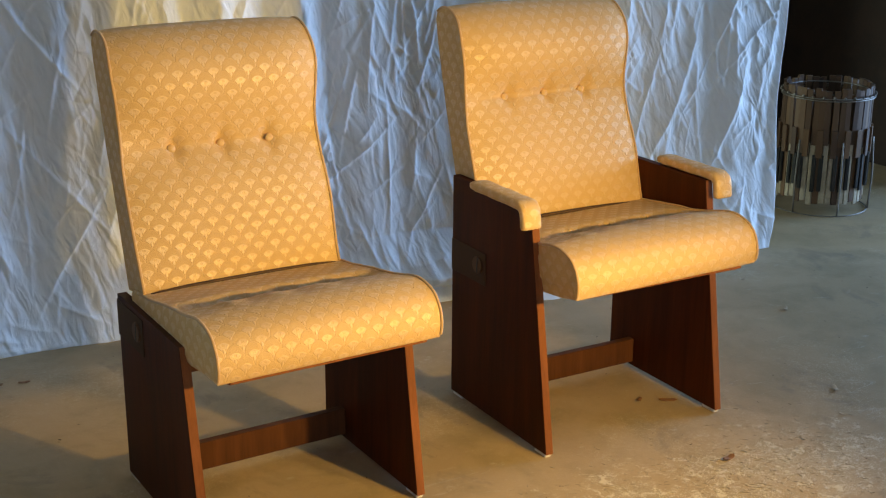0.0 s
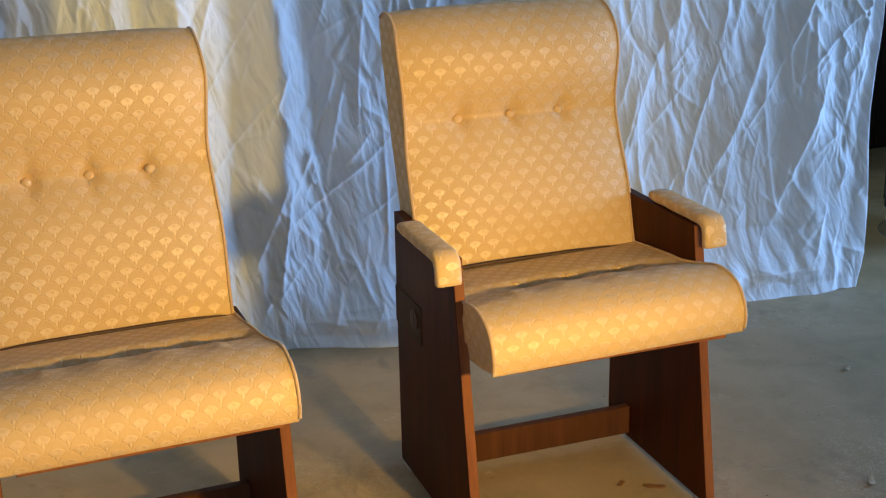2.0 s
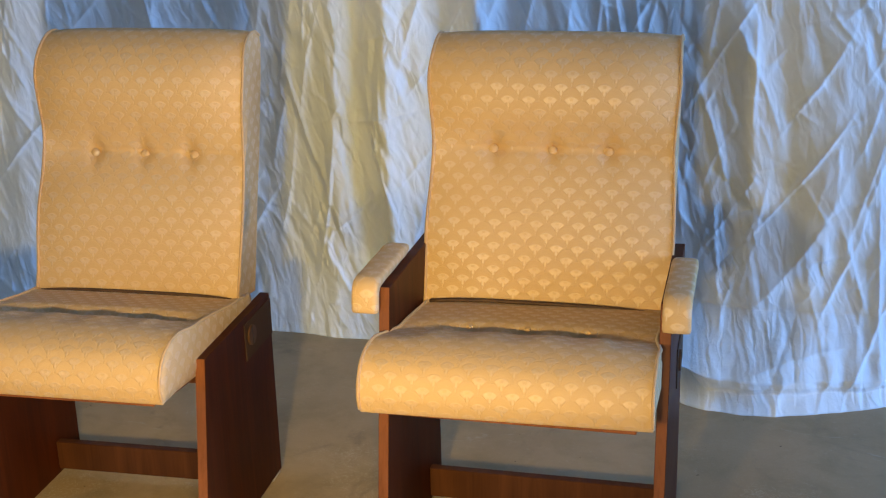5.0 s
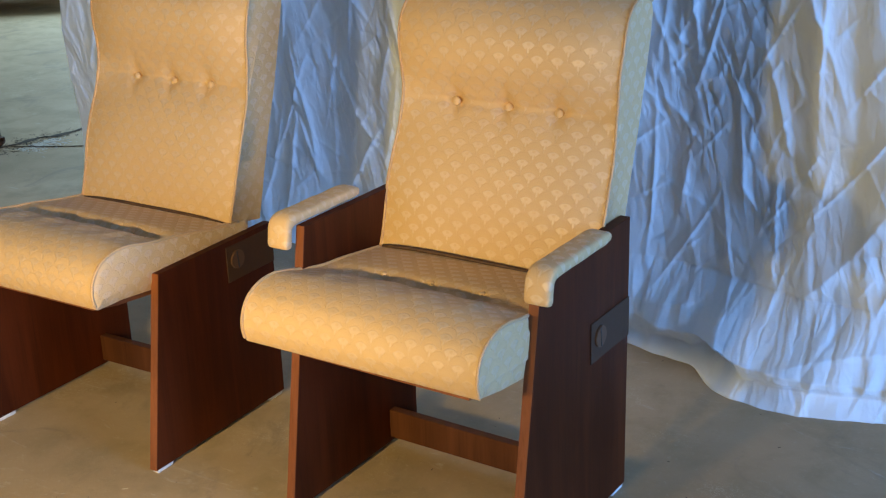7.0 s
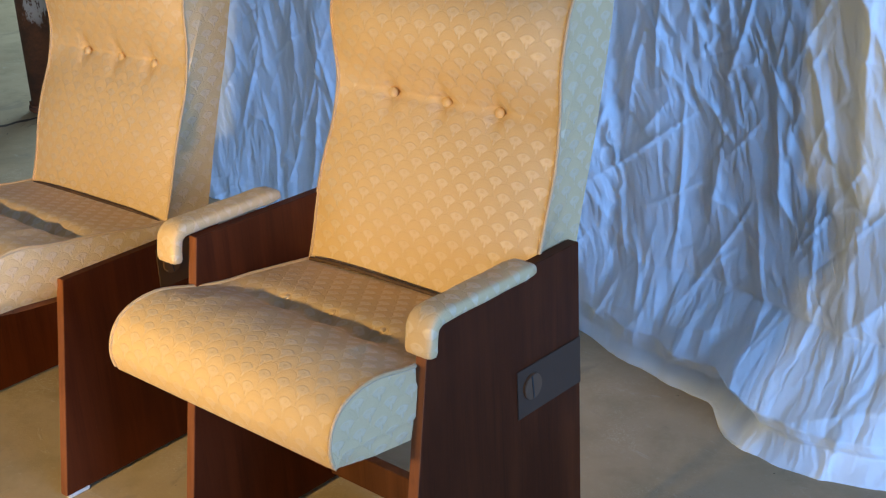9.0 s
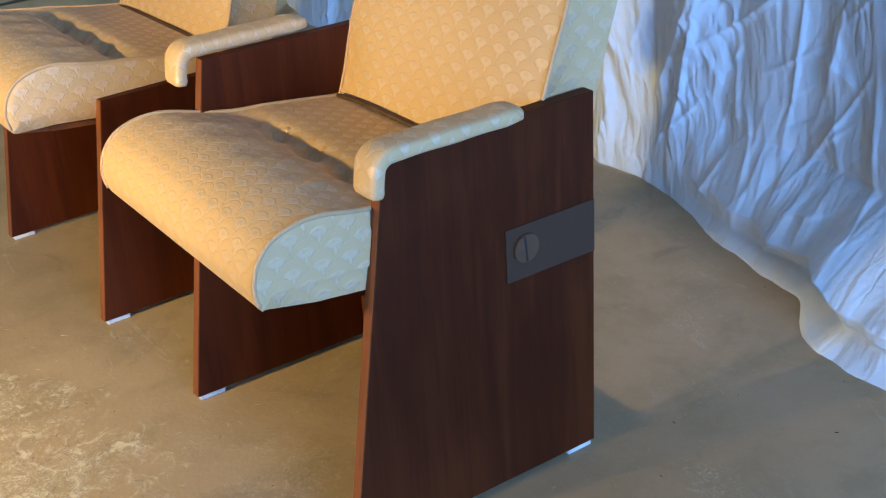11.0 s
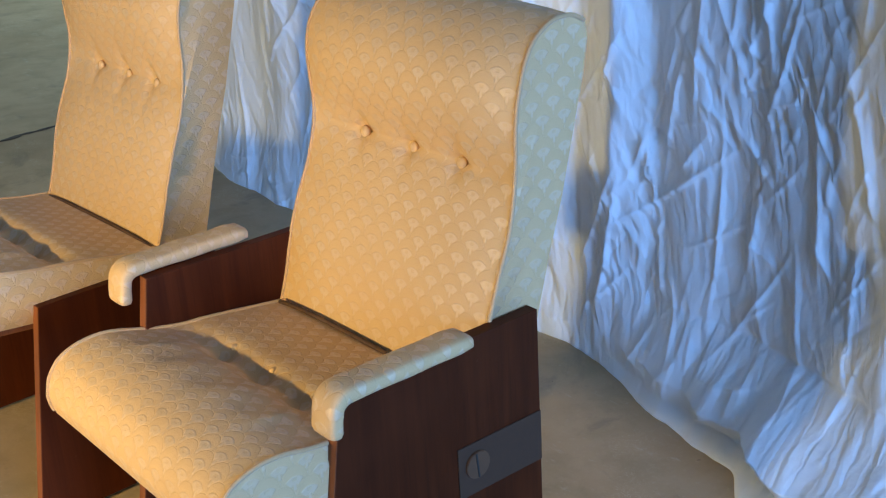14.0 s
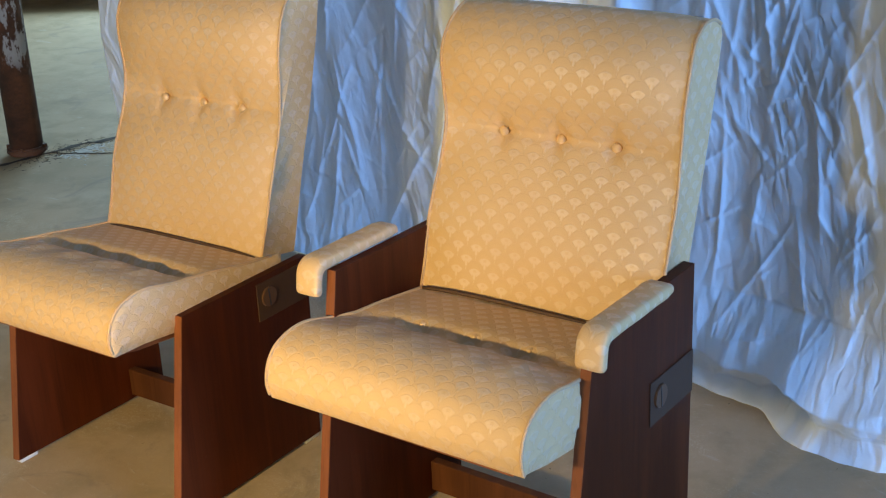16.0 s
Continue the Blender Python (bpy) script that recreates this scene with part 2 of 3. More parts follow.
def plain_material(name, low, high, rough=0.7, scale=30.0, bump=0.3, distance=0.001):
    n = Nodes(name)
    obj = n.coords()
    c = n.noise(obj, scale, 6.0, 0.65)
    d = n.noise(obj, scale * 7, 3.0)
    colour = n.mix(n.ramp(c, 0.3, 0.7), low, high)
    colour = n.mix(n.math("MULTIPLY", n.ramp(d, 0.5, 0.8), 0.25), colour, tuple(0.5 * v for v in low))
    n.set(Base_Color=colour, Roughness=rough)
    n.bump(n.math("ADD", c, n.math("MULTIPLY", d, 0.4)), bump, distance)
    return n.mat


def stave_material():
    """Old pale piano wood, each piece of its own tone."""
    n = Nodes("old_key_wood")
    tone = n.random()
    grain = n.noise(n.coords("Object", (60, 60, 4)), 1.0, 4.0)
    colour = n.mix(tone, (0.040, 0.015, 0.006), (0.19, 0.095, 0.040))
    colour = n.mix(n.math("MULTIPLY", grain, 0.5), colour, (0.07, 0.030, 0.012))
    n.set(Base_Color=colour, Roughness=0.55)
    n.bump(grain, 0.3, 0.001)
    return n.mat


def rust_material():
    n = Nodes("rusty_painted_steel")
    obj = n.coords()
    c = n.noise(obj, 9.0, 6.0, 0.65)
    f = n.noise(obj, 70.0, 5.0, 0.7)
    colour = n.mix(n.ramp(c, 0.35, 0.68), (0.060, 0.028, 0.016), (0.16, 0.062, 0.026))
    colour = n.mix(n.math("MULTIPLY", n.ramp(f, 0.5, 0.75), 0.5), colour, (0.035, 0.02, 0.014))
    x, y, z = n.split(obj)
    side = n.ramp(n.math("ADD", x, n.math("MULTIPLY", y, -0.35)), 0.025, 0.05)
    chips = n.ramp(n.noise(n.coords("Object", (1, 1, 0.35)), 16.0, 6.0, 0.7), 0.51, 0.56)
    high = n.ramp(z, 0.30, 0.42)
    colour = n.mix(n.math("MULTIPLY", n.math("MULTIPLY", side, chips), high), colour, (0.42, 0.41, 0.40))
    n.set(Base_Color=colour, Roughness=0.72, Metallic=0.1)
    n.bump(n.math("ADD", c, f), 0.5, 0.003)
    return n.mat


FABRIC = fabric_material()
PIPING = piping_material()
WALNUT = wood_material("walnut_veneer", (0.041, 0.0088, 0.0025), (0.088, 0.0195, 0.0050), 0.42)
EDGE = wood_material("edge_banding", (0.15, 0.050, 0.019), (0.26, 0.092, 0.036), 0.40)
RAIL = wood_material("stained_rail", (0.056, 0.020, 0.009), (0.110, 0.041, 0.017), 0.40)
BRONZE = metal_material("dark_bronze", (0.062, 0.030, 0.015), 0.60, 0.0)
SCREW = metal_material("worn_bronze", (0.105, 0.052, 0.026), 0.45, 0.0)
FOOT_SHADE = plain_material("dark_foot_shade", (0.055, 0.026, 0.013), (0.10, 0.05, 0.024), 0.7)
BLACK = plain_material("black_gap_shade", (0.010, 0.009, 0.009), (0.022, 0.020, 0.019), 0.5)
GLIDE = plain_material("white_glide", (0.55, 0.53, 0.50), (0.75, 0.73, 0.70), 0.6)
SHEET = sheet_material()
CONCRETE = concrete_material()
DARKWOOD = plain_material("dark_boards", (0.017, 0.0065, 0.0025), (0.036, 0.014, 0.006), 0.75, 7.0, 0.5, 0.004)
PLASTER = plain_material("grey_wall", (0.26, 0.25, 0.23), (0.36, 0.35, 0.32), 0.85, 3.0, 0.3, 0.004)
STAVE = stave_material()
IVORY = plain_material("ivory", (0.34, 0.27, 0.18), (0.50, 0.42, 0.31), 0.35)
EBONY = plain_material("ebony", (0.008, 0.008, 0.008), (0.018, 0.017, 0.016), 0.35)
WIRE = metal_material("steel_wire", (0.24, 0.22, 0.20), 0.40, 1.0)
RUST = rust_material()
CRACK = plain_material("joint_dirt", (0.035, 0.024, 0.016), (0.075, 0.050, 0.032), 0.9, 24.0, 0.6, 0.004)
LEAF = plain_material("dry_leaf", (0.20, 0.085, 0.03), (0.33, 0.16, 0.065), 0.7)
CHIP = plain_material("wood_chip", (0.40, 0.30, 0.19), (0.58, 0.46, 0.32), 0.75)
STRAW = plain_material("straw", (0.32, 0.25, 0.155), (0.47, 0.385, 0.26), 0.75)
SCRAP = plain_material("pale_scrap", (0.45, 0.44, 0.42), (0.62, 0.60, 0.57), 0.7)
YELLOW = plain_material("yellow_paint", (0.45, 0.30, 0.03), (0.60, 0.42, 0.06), 0.5)

# ---------------------------------------------------------------- building blocks


def link(name, bm, material, parent=None, label="", smooth=False):
    data = bpy.data.meshes.new(name)
    bmesh.ops.recalc_face_normals(bm, faces=bm.faces)
    bm.to_mesh(data)
    bm.free()
    data.materials.append(material)
    if smooth:
        for p in data.polygons:
            p.use_smooth = True
    ob = new(name, data)
    ob.parent = parent
    return tagged(ob, label)


def part(name, bm, material, parent, label="", smooth=False):
    return link(name, bm, material, parent, label, smooth)


def empty(name, m=Matrix()):
    ob = new(name)
    ob.empty_display_size = 0.1
    ob.matrix_world = m
    return ob


def box(x0, x1, y0, y1, z0, z1, bevel=0.0, segments=2):
    bm = bmesh.new()
    bmesh.ops.create_cube(bm, size=1.0)
    for v in bm.verts:
        v.co = Vector(((x0 + x1) / 2 + v.co.x * (x1 - x0), (y0 + y1) / 2 + v.co.y * (y1 - y0), (z0 + z1) / 2 + v.co.z * (z1 - z0)))
    if bevel:
        bmesh.ops.bevel(bm, geom=bm.edges[:], offset=bevel, segments=segments, affect="EDGES", profile=0.5)
    return bm


def slab(outline, x0, x1, bevel=0.0):
    """A board cut to an outline in y and z, from x0 to x1."""
    bm = bmesh.new()
    a = [bm.verts.new((x0, y, z)) for y, z in outline]
    b = [bm.verts.new((x1, y, z)) for y, z in outline]
    bm.faces.new(a)
    bm.faces.new(b[::-1])
    for i in range(len(a)):
        j = (i + 1) % len(a)
        bm.faces.new((a[i], a[j], b[j], b[i]))
    if bevel:
        bmesh.ops.bevel(bm, geom=bm.edges[:], offset=bevel, segments=2, affect="EDGES", profile=0.5)
    return bm


def disc(centre, axis, radius, depth, segments=28, bevel=0.0):
    bm = bmesh.new()
    m = Matrix.Translation(centre) @ Vector(axis).to_track_quat("Z", "Y").to_matrix().to_4x4()
    bmesh.ops.create_cone(bm, cap_ends=True, segments=segments, radius1=radius, radius2=radius, depth=depth, matrix=m)
    if bevel:
        bmesh.ops.bevel(bm, geom=[e for e in bm.edges if len(e.link_faces) == 2 and e.calc_face_angle() > 1.0], offset=bevel, segments=2, affect="EDGES")
    return bm


def tube(points, radius, sides=8, closed=False):
    """A round cord along points."""
    bm = bmesh.new()
    pts = [Vector(p) for p in points]
    rings = []
    for i, p in enumerate(pts):
        before = pts[i - 1] if i or closed else p
        after = pts[(i + 1) % len(pts)] if i + 1 < len(pts) or closed else p
        way = (after - before).normalized()
        side = way.cross(Vector((0.31, 0.2, 0.93))).normalized()
        top = side.cross(way)
        rings.append([bm.verts.new(p + radius * (math.cos(a) * side + math.sin(a) * top)) for a in (2 * math.pi * k / sides for k in range(sides))])
    for i in range(len(rings) if closed else len(rings) - 1):
        a, b = rings[i], rings[(i + 1) % len(rings)]
        for k in range(sides):
            bm.faces.new((a[k], a[(k + 1) % sides], b[(k + 1) % sides], b[k]))
    if not closed:
        bm.faces.new(rings[0])
        bm.faces.new(rings[-1][::-1])
    return bm


def smooth_line(points, steps=8):
    """A Catmull-Rom line through points."""
    pts = [Vector(p) for p in points]
    pts = [2 * pts[0] - pts[1], *pts, 2 * pts[-1] - pts[-2]]
    out = []
    for a, b, c, d in zip(pts, pts[1:], pts[2:], pts[3:]):
        for k in range(steps):
            s = k / steps
            out.append(0.5 * (2 * b + (c - a) * s + (2 * a - 5 * b + 4 * c - d) * s * s + (3 * b - a - 3 * c + d) * s**3))
    out.append(pts[-2])
    return out


def cushion(front, rest, half, shape, wide_rest=1.0, grow=1, columns=56, swell=0.0):
    """An upholstered pad: the face follows the line `front` in (y, z), displaced by shape(x, s, length); `rest` closes the
    section behind it. The sides are flat and slightly domed."""
    bm = bmesh.new()
    uv = bm.loops.layers.uv.new("UVMap")
    run = [0.0]
    for a, b in zip(front, front[1:]):
        run.append(run[-1] + (b - a).length)
    total = run[-1]
    normals = []
    for i in range(len(front)):
        a, b = front[max(i - 1, 0)], front[min(i + 1, len(front) - 1)]
        way = (b - a).normalized()
        normals.append(Vector((-way.y, way.x)))
    grid, flat = [], {}
    for i, p in enumerate(front):
        row = []
        for k in range(columns + 1):
            x = half * (2 * k / columns - 1)
            off, wide = shape(x, run[i], total)
            q = p + normals[i] * off
            v = bm.verts.new((x * wide, q.x, q.y))
            flat[v] = (x, grow * run[i])
            row.append(v)
        grid.append(row)
    back = []
    for i, p in enumerate(rest):
        row = []
        for k in range(0, columns + 1, 4):
            x = half * (2 * k / columns - 1)
            v = bm.verts.new((x * wide_rest, p[0], p[1]))
            flat[v] = (x, grow * (total + 0.05 * (i + 1)))
            row.append(v)
        back.append(row)
    faces = []
    for a, b in zip(grid, grid[1:]):
        for k in range(columns):
            faces.append(bm.faces.new((a[k], b[k], b[k + 1], a[k + 1])))
    for a, b in zip(back, back[1:]):
        for k in range(len(a) - 1):
            faces.append(bm.faces.new((a[k], b[k], b[k + 1], a[k + 1])))
    for row, strip in ((grid[-1], back[0]), (grid[0], back[-1])):
        for k in range(len(strip) - 1):
            faces.append(bm.faces.new((strip[k], *row[4 * k : 4 * k + 5], strip[k + 1])))
    for f in faces:
        f.smooth = True
        for loop in f.loops:
            loop[uv].uv = flat[loop.vert]
    edges = []
    for k, j, sign in ((0, 0, -1), (columns, -1, 1)):
        loop_verts = [row[k] for row in grid] + [row[j] for row in back]
        edges.append([row[k].co.copy() for row in grid])
        ring = [bm.verts.new(v.co) for v in loop_verts]
        made, inner = [], ring
        if grow < 0:
            # a flat cushion: the side closes on a line between its top and its bottom
            low = min(v.co.y for v in ring)
            top = sorted((v.co.y, v.co.z, v.co.x) for v in ring[: len(grid)])
            foot = sorted((v.co.y, v.co.z, v.co.x) for v in ring[len(grid) :])
            hearts = []
            for v in ring:
                y = min(max(v.co.y, low + 0.040), 0.225)
                x, z = (sum(np.interp(y, [p[0] for p in edge], [p[k] for p in edge]) for edge in (top, foot)) / 2 for k in (2, 1))
                hearts.append(Vector((x, y, z)))
        else:
            hearts = [sum((v.co for v in ring), Vector()) / len(ring)] * len(ring)
        for toward, out in ((0.12, 0.6), (0.40, 1.0)):
            outer, inner = inner, [bm.verts.new(v.co.lerp(h, toward) + Vector((sign * swell * out, 0, 0))) for v, h in zip(ring, hearts)]
            for i in range(len(ring)):
                m = (i + 1) % len(ring)
                made.append(bm.faces.new((outer[i], outer[m], inner[m], inner[i])))
        made.append(bm.faces.new(inner))
        for f in made:
            f.smooth = True
            for loop in f.loops:
                loop[uv].uv = (loop.vert.co.y, loop.vert.co.z)
    return bm, edges


# ---------------------------------------------------------------- setting


def set_box(name, x0, x1, y0, y1, z0, z1, material, label):
    return tagged(link(name, box(x0, x1, y0, y1, z0, z1), material, None), label, name.split("_")[0], "", "structure")


def make_floor():
    bm = bmesh.new()
    nx, ny = 120, 110
    xs = [-10.5 + 17.0 * i / nx for i in range(nx + 1)]
    ys = [-8.5 + 15.5 * i / ny for i in range(ny + 1)]
    verts = [[bm.verts.new((x, y, 0.0)) for x in xs] for y in ys]
    for a, b in zip(verts, verts[1:]):
        for i in range(nx):
            bm.faces.new((a[i], a[i + 1], b[i + 1], b[i]))
    ob = link("floor", bm, CONCRETE)
    return tagged(ob, "worn brownish grey concrete floor with stains and grit", "floor", "", "structure")


make_floor()
set_box("ceiling", -10.5, 6.5, -8.5, 7.0, 3.6, 3.8, PLASTER, "plain grey ceiling")
# The south wall's opening is made up, only to back the fill lamp.
set_box("wall_south_west", -10.5, -5.0, -8.7, -8.5, 0, 3.6, PLASTER, "plain grey wall beside the opening for the added fill")
set_box("wall_south_east", -1.4, 6.5, -8.7, -8.5, 0, 3.6, PLASTER, "plain grey wall beside the opening for the added fill")
set_box("wall_south_head", -5.0, -1.4, -8.7, -8.5, 3.05, 3.6, PLASTER, "plain grey wall over the opening for the added fill")
set_box("wall_north_east", -3.4, 1.95, 6.8, 7.0, 0, 3.6, PLASTER, "plain grey wall beside the window")
set_box("wall_north_west", -10.5, -7.8, 6.8, 7.0, 0, 3.6, PLASTER, "plain grey wall beside the window")
set_box("wall_north_head", -7.8, -3.4, 6.8, 7.0, 3.0, 3.6, PLASTER, "plain grey wall over the window")
set_box("wall_north_foot", -7.8, -3.4, 6.8, 7.0, 0, 0.8, PLASTER, "plain grey wall under the window")
# east wall with a wide door
set_box("wall_east_south", 6.3, 6.5, -8.5, -2.6, 0, 3.6, PLASTER, "plain grey wall beside the wide door")
set_box("wall_east_north", 6.3, 6.5, 1.4, 7.0, 0, 3.6, PLASTER, "plain grey wall beside the wide door")
set_box("wall_east_head", 6.3, 6.5, -2.6, 1.4, 3.05, 3.6, PLASTER, "plain grey wall over the wide door")
set_box("wall_west", -10.5, -10.3, -8.5, 7.0, 0, 3.6, PLASTER, "plain grey wall")


def make_board_wall():
    """The dark boarded wall behind the basket."""
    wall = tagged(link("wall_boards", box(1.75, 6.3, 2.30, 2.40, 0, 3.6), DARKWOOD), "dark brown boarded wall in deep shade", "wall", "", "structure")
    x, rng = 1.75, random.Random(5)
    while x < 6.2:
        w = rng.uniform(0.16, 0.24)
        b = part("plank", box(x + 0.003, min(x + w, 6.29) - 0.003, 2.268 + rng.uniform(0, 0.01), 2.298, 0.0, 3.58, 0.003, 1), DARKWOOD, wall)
        x += w
    return wall


make_board_wall()
# Unseen partition, added to keep the east daylight off the basket.
set_box("wall_partition", 2.75, 2.87, 1.02, 2.26, 0, 3.6, DARKWOOD, "dark brown unseen partition added to keep daylight off the basket")
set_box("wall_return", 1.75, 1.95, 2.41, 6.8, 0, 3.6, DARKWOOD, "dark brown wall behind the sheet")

# ---------------------------------------------------------------- the sheet


def make_sheet():
    """A white cotton sheet that hangs as a backdrop, creased, its hem lying on the floor."""
    rng = np.random.RandomState(11)
    nx = 1000
    xs = np.linspace(-2.40, 1.52, nx)
    zs = np.r_[np.linspace(0.0, 1.32, 340), np.linspace(1.36, 3.59, 28)]
    X, Z = np.meshgrid(xs, zs)
    hem = np.interp(xs, [-2.4, -2.1, -1.28, -1.09, -0.66, -0.36, -0.25, -0.1, 0.06, 0.165, 0.235, 0.30, 0.38, 0.48, 0.64, 0.75, 0.84, 1.04, 1.34, 1.52],
                    [1.20, 1.13, 1.118, 1.11, 1.07, 1.065, 1.015, 0.965, 0.922, 0.905, 0.815, 0.78, 0.771, 0.777, 0.83, 0.88, 0.895, 0.875, 0.848, 0.85])
    body = np.interp(xs, [-2.4, -1.2, -0.6, 0.0, 0.5, 1.0, 1.52], [1.22, 1.19, 1.10, 1.12, 1.06, 1.06, 1.00])
    hem = np.convolve(np.r_[[hem[0]] * 4, hem, [hem[-1]] * 4], np.ones(9) / 9, "valid")
    reach = np.exp(-(Z / 0.16) ** 1.25)
    lean = np.clip(1 - Z / 1.1, 0, 1) * np.interp(xs, [-0.2, 0.5, 1.5], [0, 0.02, 0.10])
    Y = body - lean - (body - lean - hem) * reach
    # near the floor the slack cloth swells out to a rolled lip before it reaches the hem
    lip = np.clip(np.interp(xs, [-2.4, -0.35, -0.05, 0.1, 0.33, 0.42, 0.7, 0.95, 1.2, 1.4, 1.52], [0.15, 0.2, 0.6, 1, 0.9, 0.55, 1, 0.75, 0.9, 0.5, 0.2]) + 0.12 * np.sin(xs * 17), 0, 1)
    s_ = np.clip(Z / 0.20, 0, 1)
    upper = body - lean[np.searchsorted(zs, 0.2)] - (body - hem) * 0.12
    keys = [0.0, 0.08, 0.17, 0.25, 0.35, 0.5, 0.75, 1.0]
    out_ = np.interp(s_, keys, [1.0, 0.86, 0.74, 0.84, 0.88, 0.72, 0.36, 0.0])
    high = np.interp(s_, keys, [-0.003, 0.009, 0.022, 0.045, 0.070, 0.092, 0.135, 0.20])
    # the mouth of a fold that stands open between the hem and the roll above it
    mouth = np.exp(-(((xs - 0.225) / 0.055) ** 2))
    out_ = out_ + mouth * np.interp(s_, keys, [0.0, -0.25, -0.62, -0.50, 0.06, 0.10, 0.08, 0.0])
    high = high + mouth * np.interp(s_, keys, [0.0, -0.006, -0.004, 0.018, 0.022, 0.016, 0.008, 0.0])
    near = np.clip((0.26 - Z) / 0.06, 0, 1) * lip
    Y = Y * (1 - near) + near * (upper + (hem - upper) * out_)
    Zlip = np.where(Z < 0.2, Z + lip * (high - Z), Z)
    # upright folds of uneven width
    for centre, width, deep, top in ((-0.78, 0.05, 0.030, 0.5), (-0.66, 0.035, -0.028, 0.3), (-0.56, 0.03, 0.030, 0.0), (-0.47, 0.045, -0.035, 0.0), (-0.36, 0.035, 0.030, 0.0),
                                     (-0.27, 0.04, -0.030, 0.0), (-0.12, 0.05, 0.015, 0.0), (-1.02, 0.05, 0.016, 0.4), (-1.16, 0.06, -0.020, 0.2), (-1.33, 0.05, 0.020, 0.0),
                                     (-1.5, 0.06, -0.02, 0.0), (-1.75, 0.06, 0.03, 0.0), (-2.0, 0.07, -0.03, 0.0), (0.36, 0.035, 0.016, 0.0), (0.46, 0.03, -0.014, 0.2),
                                     (0.60, 0.05, 0.014, 0.3), (0.78, 0.04, -0.014, 0.0), (0.98, 0.05, 0.016, 0.1), (1.16, 0.04, -0.014, 0.0), (1.32, 0.05, 0.020, 0.0), (1.46, 0.03, -0.02, 0.0)):
        wander = centre + 0.035 * np.sin(Z * rng.uniform(1.5, 3.5) + rng.uniform(0, 6)) + 0.05 * (Z - 0.8) * rng.uniform(-1, 1)
        fade = np.clip(0.35 + Z / 0.8, 0, 1)
        Y += -0.75 * deep * np.exp(-np.abs((X - wander) / width) ** 1.7) * fade
    # crumpled facets: flat cells that meet in creases
    for count, stretch, deep, wide in ((200, 0.36, 0.0028, 0.050), (700, 0.34, 0.0010, 0.022)):
        first = np.full(X.shape, 9.0)
        second = np.full(X.shape, 9.0)
        reach_x = 4.2 / math.sqrt(count * 0.55) * 2.2
        for px, pz in zip(rng.uniform(-2.5, 1.6, count), rng.uniform(-0.1, 1.5, count)):
            i0, i1 = np.searchsorted(xs, [px - reach_x, px + reach_x])
            d = np.hypot(X[:, i0:i1] - px + 0.25 * (Z[:, i0:i1] - pz), stretch * (Z[:, i0:i1] - pz))
            f, g = first[:, i0:i1], second[:, i0:i1]
            second[:, i0:i1] = np.where(d < f, f, np.minimum(g, d))
            first[:, i0:i1] = np.minimum(f, d)
        Y -= deep * np.clip(second - first, 0, wide) / wide * np.clip(1.6 - Z, 0.3, 1)
    # creases: ridges with one steep flank
    def ridge(cx, cz, long, wide, turn, deep, bend):
        i0, i1 = np.searchsorted(xs, [cx - long, cx + long])
        k0, k1 = np.searchsorted(zs, [cz - long, cz + long])
        if i1 - i0 < 2 or k1 - k0 < 2:
            return
        dx, dz = X[k0:k1, i0:i1] - cx, Z[k0:k1, i0:i1] - cz
        along = dx * math.sin(turn) + dz * math.cos(turn)
        cross = dx * math.cos(turn) - dz * math.sin(turn) + bend * along**2 / long
        taper = np.clip(1 - (along / (0.8 * long)) ** 2, 0, 1) ** 1.5
        Y[k0:k1, i0:i1] -= deep * taper * np.where(cross > 0, np.exp(-cross / wide), np.exp(cross / (2.0 * wide)))

    for _ in range(1150):
        cx, cz = rng.uniform(-2.4, 1.5), rng.uniform(0.0, 1.5)
        long, wide = rng.uniform(0.03, 0.16), rng.uniform(0.0030, 0.0075)
        turn = rng.normal(0.22 if cx > 0.25 else 0.05, 0.4) if rng.rand() < 0.68 else rng.uniform(-1.5, 1.5)
        if cz < 0.10 and rng.rand() < 0.7:
            turn = rng.choice([-1, 1]) * rng.uniform(1.0, 1.5)
        ridge(cx, cz, long, wide, turn, rng.uniform(0.6, 1.3) * wide * (1 if rng.rand() < 0.7 else -0.8), rng.uniform(-0.12, 0.12))
    for _ in range(170):
        ridge(rng.uniform(-2.3, 1.5), rng.uniform(0.15, 1.4), rng.uniform(0.14, 0.40), rng.uniform(0.0035, 0.008), rng.normal(0.1, 0.36), rng.uniform(0.006, 0.014), rng.uniform(-0.12, 0.12))
    # long slack folds that sweep down to the hem
    for cx, cz, long, wide, turn, deep, bend in ((0.52, 0.34, 0.42, 0.040, 0.60, 0.024, 0.25), (0.72, 0.62, 0.45, 0.028, 0.35, 0.024, -0.2), (0.30, 0.62, 0.30, 0.010, -0.28, 0.012, 0.1),
                                                 (0.20, 0.52, 0.24, 0.009, -0.12, 0.011, 0.0), (0.40, 0.80, 0.30, 0.009, -0.40, 0.012, 0.1), (1.05, 0.55, 0.42, 0.020, 0.42, 0.020, 0.2),
                                                 (1.28, 0.45, 0.40, 0.022, 0.35, 0.024, 0.1), (0.05, 0.45, 0.28, 0.012, 0.10, 0.010, 0.1), (0.10, 0.14, 0.20, 0.012, 1.2, 0.014, 0.2),
                                                 (0.55, 0.13, 0.32, 0.018, 1.35, 0.022, -0.2), (0.85, 0.12, 0.28, 0.016, -1.35, 0.018, 0.2)):
        ridge(cx, cz, long, wide, turn, deep, bend)
